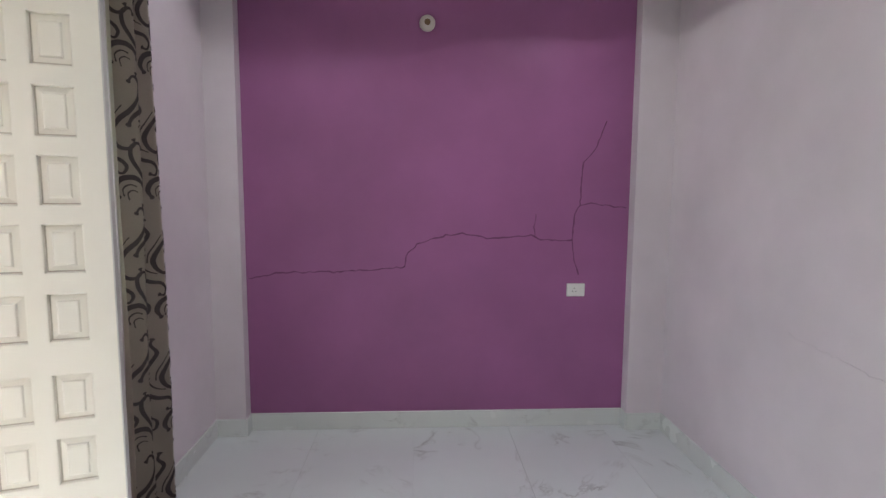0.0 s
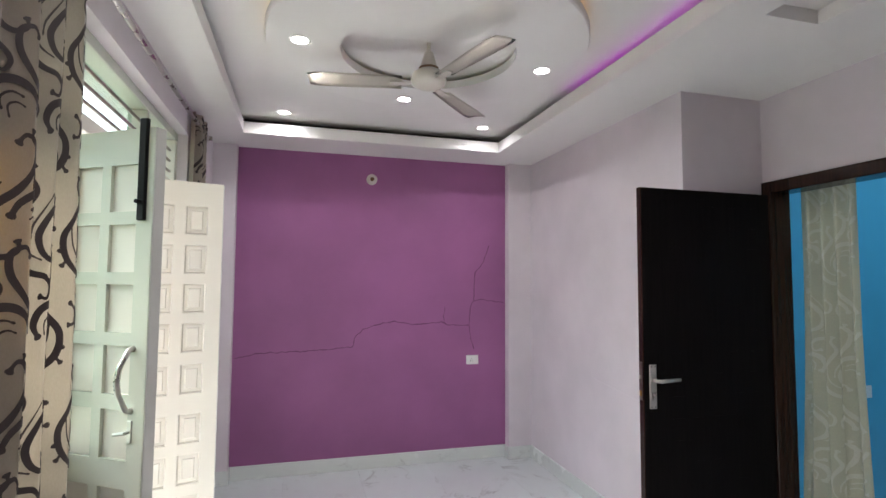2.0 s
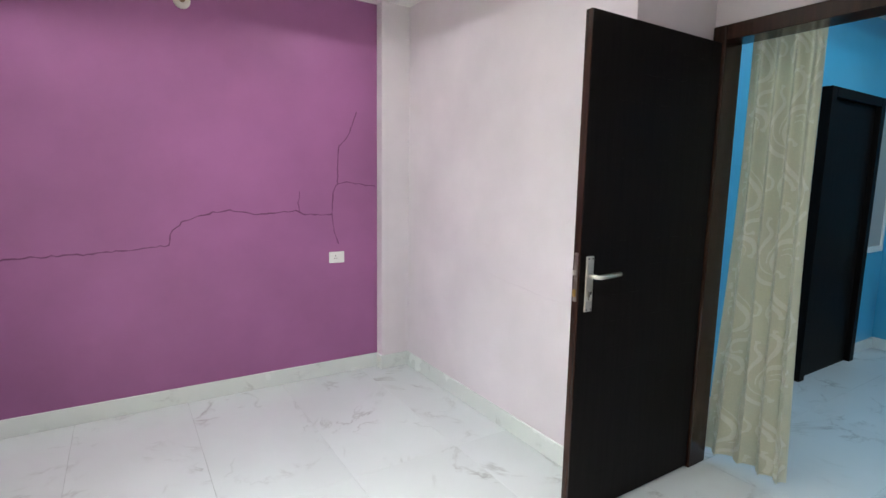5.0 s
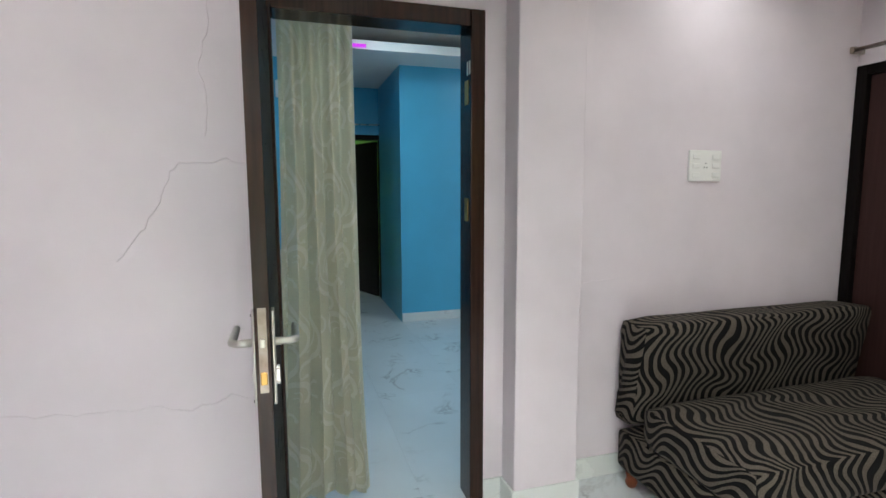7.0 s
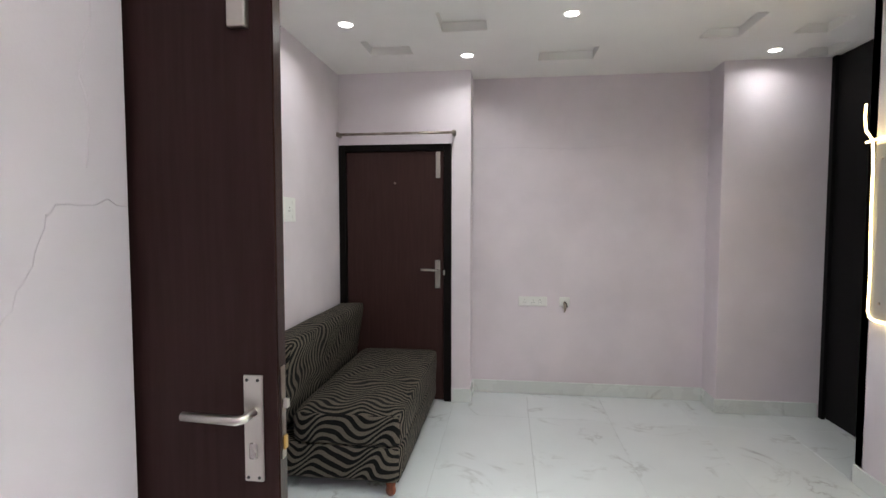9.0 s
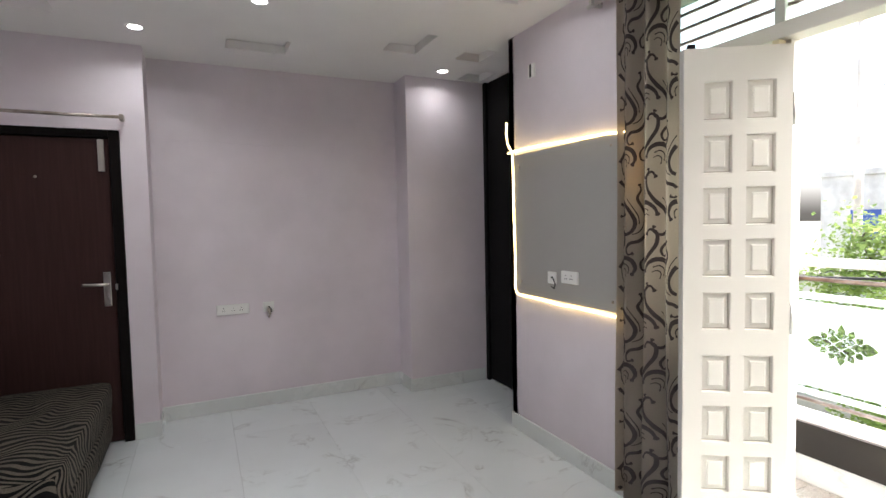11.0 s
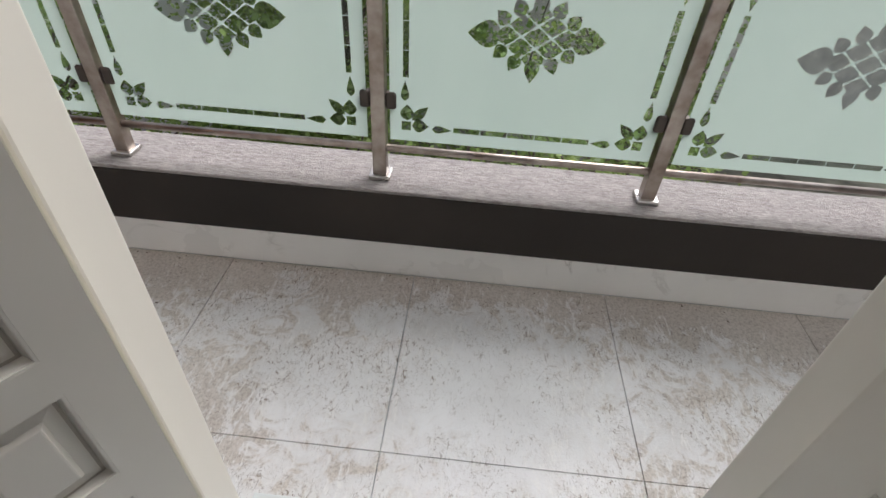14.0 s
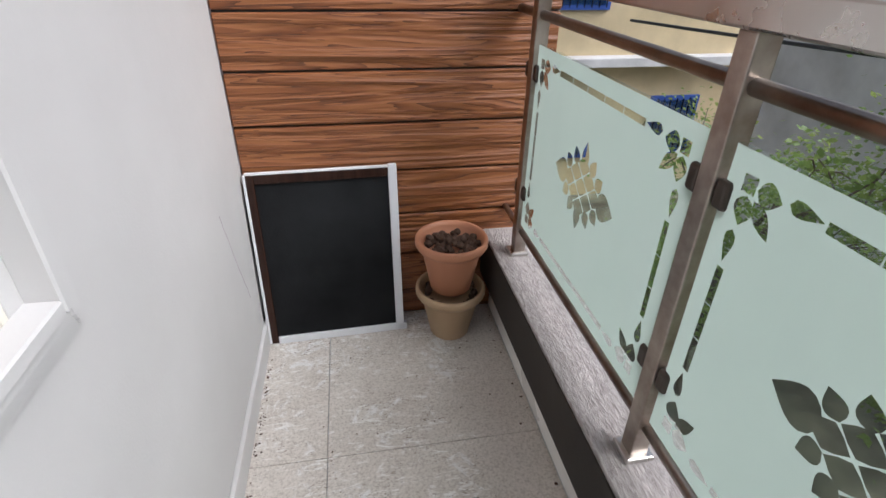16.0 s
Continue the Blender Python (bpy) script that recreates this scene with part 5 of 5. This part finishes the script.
add_box(bm, HX - .012, HX, -3.2, 0, 0, .1, bevel=.003, seg=1)
structure("hall_baseboard", bm, M_SKIRT)
hd = thing("hall_door", "dark brown door standing in the hall's side wall", "door")
part("leaf", box(3.95, 4.75, 1.50, 1.528, 0, 2.08, bevel=.003), M_DOORBLK, hd)
part("frame", box(4.75, 4.83, 1.46, 1.528, 0, 2.15, bevel=.004), M_DOORBLK, hd)
part("frame", box(3.87, 3.95, 1.46, 1.528, 0, 2.15, bevel=.004), M_DOORBLK, hd)
part("frame_head", box(3.95, 4.75, 1.46, 1.528, 2.08, 2.15, bevel=.004), M_DOORBLK, hd)
hw = thing("hall_window", "narrow frosted window with a white frame in the hall", "window", kind="structure")
part("pane", box(4.96, 5.26, 1.518, 1.526, .95, 2.1), M_GREY, hw, "dull glass")
for a in ((4.92, 4.96, .9, 2.15), (5.26, 5.30, .9, 2.15), (4.96, 5.26, .9, .95), (4.96, 5.26, 2.1, 2.15)):
    part("frame", box(a[0], a[1], 1.505, 1.529, a[2], a[3], bevel=.003, seg=1), M_WHITEPLASTIC, hw)
for x0, x1, lab in ((5.60, 6.05, "dark closed door in the blue passage"), (6.15, 6.60, "second dark closed door in the blue passage")):
    d = thing("passage_door", lab, "door")
    part("leaf", box(x0, x1, .875, .898, 0, 2.02, bevel=.003), M_DOORBLK, d)
    for a in ((x0 - .05, x0), (x1, x1 + .05)):
        part("frame", box(a[0], a[1], .86, .899, 0, 2.08, bevel=.003), M_DOORBLK, d)
    part("frame_head", box(x0, x1, .86, .899, 2.02, 2.08, bevel=.003), M_DOORBLK, d)
gd = thing("green_room_door", "dark door frame and open leaf to the green room", "door")
for a in ((.70, .76), (-.06, 0)):
    part("frame", box(6.68, 6.83, a[0], a[1], 0, 2.16, bevel=.004), M_DOORBLK, gd)
part("frame_head", box(6.68, 6.83, 0, .70, 2.10, 2.16, bevel=.004), M_DOORBLK, gd)
part("leaf", turned(box(0, .72, 0, .035, .01, 2.09, bevel=.003), Matrix.Translation((6.84, .0, 0)) @ pose(0, 0, 0, 0, 0, 22)), M_DOORBLK, gd, "open dark leaf")
basin = thing("wash_basin", "white ceramic wash basin on the blue wall with a pipe below", "wash basin", at=(HX, 1.14, .80))
bm = bmesh.new()
rings = []
for rx, ry, z in ((.03, .04, -.10), (.12, .13, -.07), (.19, .20, 0), (.205, .225, .045), (.20, .22, .055), (.17, .19, .05), (.12, .13, .0), (.04, .04, -.03)):
    rings.append([bm.verts.new((-.19 + rx * math.cos(2 * math.pi * k / 28), ry * math.sin(2 * math.pi * k / 28), z)) for k in range(28)])
for a, b in zip(rings, rings[1:]):
    for k in range(28):
        bm.faces.new((a[k], a[(k + 1) % 28], b[(k + 1) % 28], b[k]))
bm.faces.new(rings[0][::-1])
bm.faces.new(rings[-1])
part("bowl", bm, M_CHINA, basin, smooth=True)
part("back_ledge", box(-.06, 0, -.2, .2, -.02, .06, bevel=.01), M_CHINA, basin)
part("tap", tube([(-.03, -.14, .06), (-.03, -.14, .15), (-.05, -.14, .17), (-.13, -.14, .16)], .013, 10), M_STEEL, basin, smooth=True)
part("waste_pipe", tube([(-.19, 0, -.10), (-.19, 0, -.25), (-.17, .03, -.30), (-.10, .12, -.30), (-.06, .16, -.22), (0, .17, -.22)], .02, 10), M_PIPE, basin, smooth=True)
mt = thing("doormat", "black rubber doormat in front of the far door", "doormat")
part("mat", box(5.86, 6.30, .44, .86, 0, .012, bevel=.004), M_MAT, mt)
cb = thing("hall_box", "small white junction box high on the blue wall", "junction box")
part("case", box(HX - .05, HX, 1.10, 1.24, 2.36, 2.52, bevel=.008), M_WHITEPLASTIC, cb)
ch = thing("armchair", "dark armchair against the blue wall in the hall", "armchair", at=(5.02, -1.45, 0))
part("seat", box(-.30, .30, -.35, .30, .08, .42, bevel=.05, seg=3), M_BLACK, ch, smooth=True)
part("backrest", box(.18, .36, -.35, .30, .3, .86, bevel=.06, seg=3), M_BLACK, ch, smooth=True)
for y in (-.40, .26):
    part("armrest", box(-.30, .34, y, y + .12, .08, .60, bevel=.04, seg=3), M_BLACK, ch, smooth=True)
sp = socket_plate("wall_socket", "white socket plate on the hall's blue wall", pose(3.15, 1.53, .86), .2, .085, [(-.04, 0), (.02, 0)], 1)
hr = thing("curtain_rod", "thin curtain rod above the far door", "curtain rod")
part("rod", tube([(6.62, -.1, 2.28), (6.62, .86, 2.28)], .009), M_STEEL, hr, smooth=True)
for y in (-.05, .8):
    part("bracket", box(6.61, 6.70, y - .006, y + .006, 2.27, 2.29), M_STEEL, hr)
hl = thing("cove_light", "magenta light strip in the hall's ceiling recess", "led strip")
for y0, y1 in ((.42, .93), (-2.6, -1.0)):
    part("strip", box(4.885, 4.899, y0, y1, HZ + .012, HZ + .04), M_PINKFAR, hl)
HALL = [(3.3, .6, 2.94), (4.3, .2, 2.94), (3.6, -1.4, 2.94)]
for p in HALL:
    copy_thing(proto, pose(*p))
    l = bpy.data.lights.new("hall_downlight", 'AREA')
    l.shape, l.size, l.energy, l.color = 'DISK', .074, 1.25, (.72, .90, 1.0)
    new("hall_beam", l).matrix_world = look((p[0], p[1], p[2] - .01), (p[0], p[1] + .001, 0))
# added fill light without a fixture, brightens the green room
l = bpy.data.lights.new("far_room_fill", 'AREA')
l.shape, l.size, l.energy = 'DISK', .2, 0.15
new("far_room_fill_light", l).matrix_world = look((8.2, .6, 2.85), (8.2, .601, 0))

# ---------------------------------------------------------------- outside
ZG = -4.0
bm = bmesh.new()
bmesh.ops.create_grid(bm, x_segments=40, y_segments=40, size=400, matrix=Matrix.Translation((0, 0, ZG)))
structure("ground", bm, M_EARTH, "dry earth with weeds")
structure("house_below", box(XKO, 9.4, -3.4, 3.8, ZG, -.26), M_OUTWALL)
structure("house_roof", box(XWO - .02, 9.4, -3.4, 3.8, 3.11, 3.3), M_CEMENT)
bg = thing("grey_building", "windowless weathered grey cement building across the plot", "building", at=(-13.0, 0, ZG))
part("wall", box(-6, 0, -2.62, 11.5, 0, 7.5), M_FACADE, bg)
part("parapet", box(-6.05, .04, -2.66, 11.6, 7.5, 7.61, bevel=.02), M_FACADE, bg)
rb = thing("tiled_house", "house with a red tiled roof and a blue window behind", "house", at=(-22, 1.6, ZG))
part("wall", box(-4, 2, -3, 4, 0, 10.1), M_WHITEWASH, rb)
for k in range(5):
    part("roof_course", box(1.3 + .14 * k, 2.2 + .14 * k, -2.0, 4.3, 10.75 - .16 * k, 10.85 - .16 * k, bevel=.03), M_ROOF, rb)
part("window", box(2.0, 2.05, -.5, 2.5, 9.5, 10.1), M_BLUEFRAME, rb)
wh = thing("white_house", "plain white rendered house far behind the tree", "house", at=(-27, -7.2, ZG))
part("wall", box(-5, 0, -5.5, 5.5, 0, 7.2), M_WHITEWASH, wh)
part("parapet", box(-5.1, .1, -5.6, 5.6, 7.2, 7.5, bevel=.03), M_WHITEWASH, wh)
for y in (-3.6, -.4, 2.8):
    part("window", box(-.02, .05, y - .6, y + .6, 4.2, 5.6), M_BLUEFRAME, wh, "blue window")
pl = thing("utility_pole", "pale concrete utility pole", "pole", at=(-13.2, -4.5, ZG))
part("pole", lathe([(.0, 0), (.10, 0), (.075, 12.5), (0, 12.5)], 16), M_FACADE, pl, smooth=True)
wb = thing("overhead_wires", "thin black overhead cables across the plot", "cables", kind="stuff")
bm = bmesh.new()
for a, b, sag in (((-13.2, -4.5, 4.3), (-12, 8, 4.9), .2), ((-13.2, -4.5, 4.8), (-25, -18, 6.3), .3), ((-8, -3.2, .2), (-12.8, 1.6, 3.4), .1), ((-8, -3.2, -.2), (-12.5, 3.0, 2.0), .15), ((-13.2, -4.5, 5.2), (-25, -14, 7.5), .2), ((-4.2, -3.5, .75), (-4.4, 6, 1.35), .05)):
    A, B = Vector(a), Vector(b)
    add_tube(bm, [A.lerp(B, i / 12) - Vector((0, 0, sag * 4 * (i / 12) * (1 - i / 12))) for i in range(13)], .012, 5)
part("cables", bm, M_WIRE, wb)


def tree(name, label, at, height, spread, seed, leaves):
    rr = random.Random(seed)
    t = thing(name, label, "tree", at=at)
    bm = bmesh.new()
    tips = []
    trunk = [Vector((.1 * math.sin(i), .08 * math.cos(2 * i), height * .55 * i / 6)) for i in range(7)]
    add_tube(bm, trunk, [.10 - .008 * i for i in range(7)], 8)
    for k in range(26):
        a = k * 2.4 + rr.uniform(-.3, .3)
        base = trunk[2 + k % 5]
        L = spread * rr.uniform(.6, 1.1)
        up = rr.uniform(.35, 1.0) * height * .42
        pts = [base + Vector((math.cos(a) * L * s, math.sin(a) * L * s, up * s ** .8)) + Vector((rr.uniform(-.05, .05), rr.uniform(-.05, .05), 0)) for s in (0, .25, .5, .75, 1)]
        add_tube(bm, pts, [.038, .03, .022, .014, .006], 6)
        tips += pts[2:]
        for _ in range(4):
            p0 = pts[rr.randint(2, 4)]
            q = p0 + Vector((rr.uniform(-.5, .5), rr.uniform(-.5, .5), rr.uniform(-.1, .5)))
            add_tube(bm, [p0, (p0 + q) / 2 + Vector((0, 0, .05)), q], [.01, .008, .004], 5)
            tips += [q, (p0 + q) / 2]
    part("trunk", bm, M_BARK, t)
    verts, faces = [], []
    for _ in range(leaves):
        c0 = rr.choice(tips) + Vector((rr.gauss(0, .21), rr.gauss(0, .21), rr.gauss(0, .15)))
        s = rr.uniform(.035, .075)
        d = Vector((rr.uniform(-1, 1), rr.uniform(-1, 1), rr.uniform(-.8, .4))).normalized()
        o = d.cross(Vector((rr.uniform(-1, 1), rr.uniform(-1, 1), 1))).normalized()
        k = len(verts)
        verts += [c0, c0 + d * s * .5 + o * s * .42, c0 + d * s * 1.2, c0 + d * s * .5 - o * s * .42]
        faces.append((k, k + 1, k + 2, k + 3))
    me = bpy.data.meshes.new("crown")
    me.from_pydata([tuple(v) for v in verts], [], faces)
    me.materials.append(M_LEAF)
    ob = new("crown", me)
    ob.parent = t
    return t


tree("tree", "leafy green tree with thin branches beyond the railing", (-7.0, -.30, ZG), 6.1, 1.75, 11, 62000)
tree("tree", "leafy tree beside the grey building", (-8.0, 3.6, ZG), 4.6, 1.2, 12, 9000)
tree("tree", "bushy green tree below the balcony", (-5.2, 1.4, ZG), 3.9, 1.4, 13, 12000)
tree("tree", "low bushy tree by the white wall", (-6.0, -3.6, ZG), 3.9, 1.5, 14, 12000)
cwall = thing("compound_wall", "white painted compound wall along the plot", "wall", at=(-9.0, -4, ZG))
part("wall", box(-.12, .12, -3.6, 2.5, 0, 4.3), M_WHITEWASH, cwall)
part("coping", box(-.18, .18, -3.6, 2.5, 4.3, 4.42, bevel=.02), M_CEMENT, cwall)
yb = thing("yellow_house", "yellow painted neighbouring house with blue windows", "house", at=(-6.0, -12.0, ZG))
part("wall", box(-5, 4.2, -5, 2, 0, 7.0), M_YELLOW, yb)
part("ledge", box(-5.2, 4.4, -5, 2.35, 3.1, 3.3, bevel=.02), M_WHITEWASH, yb)
part("roof", box(-5.3, 4.5, -5.2, 2.5, 7.0, 7.25, bevel=.03), M_CEMENT, yb)
for x in (-3.2, -.6, 2.0):
    for z in (1.0, 4.2):
        w = part("window", box(x - .6, x + .6, 2.0, 2.06, z, z + 1.4), M_BLUEFRAME, yb, "blue window")
        part("pane", box(x - .5, x + .5, 2.06, 2.07, z + .1, z + 1.3), M_TINT, w)
        for k in range(7):
            part("bar", box(x - .5 + .16 * k, x - .48 + .16 * k, 2.10, 2.12, z + .05, z + 1.35), M_BLACK, w)

# ---------------------------------------------------------------- floor tiles
def tiles(parent, material, xs, ys, z, gap=.0004, thick=.008):
    cache = {}
    for x0, x1 in zip(xs, xs[1:]):
        for y0, y1 in zip(ys, ys[1:]):
            key = (round(x1 - x0, 3), round(y1 - y0, 3))
            if key not in cache:
                me = bpy.data.meshes.new("tile")
                b = box(-key[0] / 2 + gap, key[0] / 2 - gap, -key[1] / 2 + gap, key[1] / 2 - gap, -thick, 0, bevel=.0006, seg=1)
                b.to_mesh(me)
                b.free()
                me.materials.append(material)
                cache[key] = me
            ob = new("tile", cache[key])
            ob.location = ((x0 + x1) / 2, (y0 + y1) / 2, z)
            ob.parent = parent


tiles(floor, M_FLOOR, [-1.25, -.65, -.05, .55, 1.15, 1.75, 2.2], [-2.3, -1.6, -.4, .8, 2.0, 3.33], 0)
tiles(floor, M_FLOOR, [-1.75, -1.25], [-2.3, -1.6, -.85], 0)
tiles(bpy.data.objects["hall_floor"], M_FLOOR, [2.2, 3.4, 4.6, 5.8, 7.0, 8.2, 9.2], [-3.2, -2.4, -1.2, 0, .6, 1.2, 1.53], 0)
tiles(bpy.data.objects["balcony_floor"], M_BTILE, [XSK, -1.645, XWO - .012], [-.772, -.11, .535], ZB, .0011, .006)
tiles(bpy.data.objects["balcony_floor"], M_BTILE, [XSK, -1.66, XWO - .012], [.535, 1.16, 1.80, 2.43, 3.05, 3.6], ZB, .0011, .006)
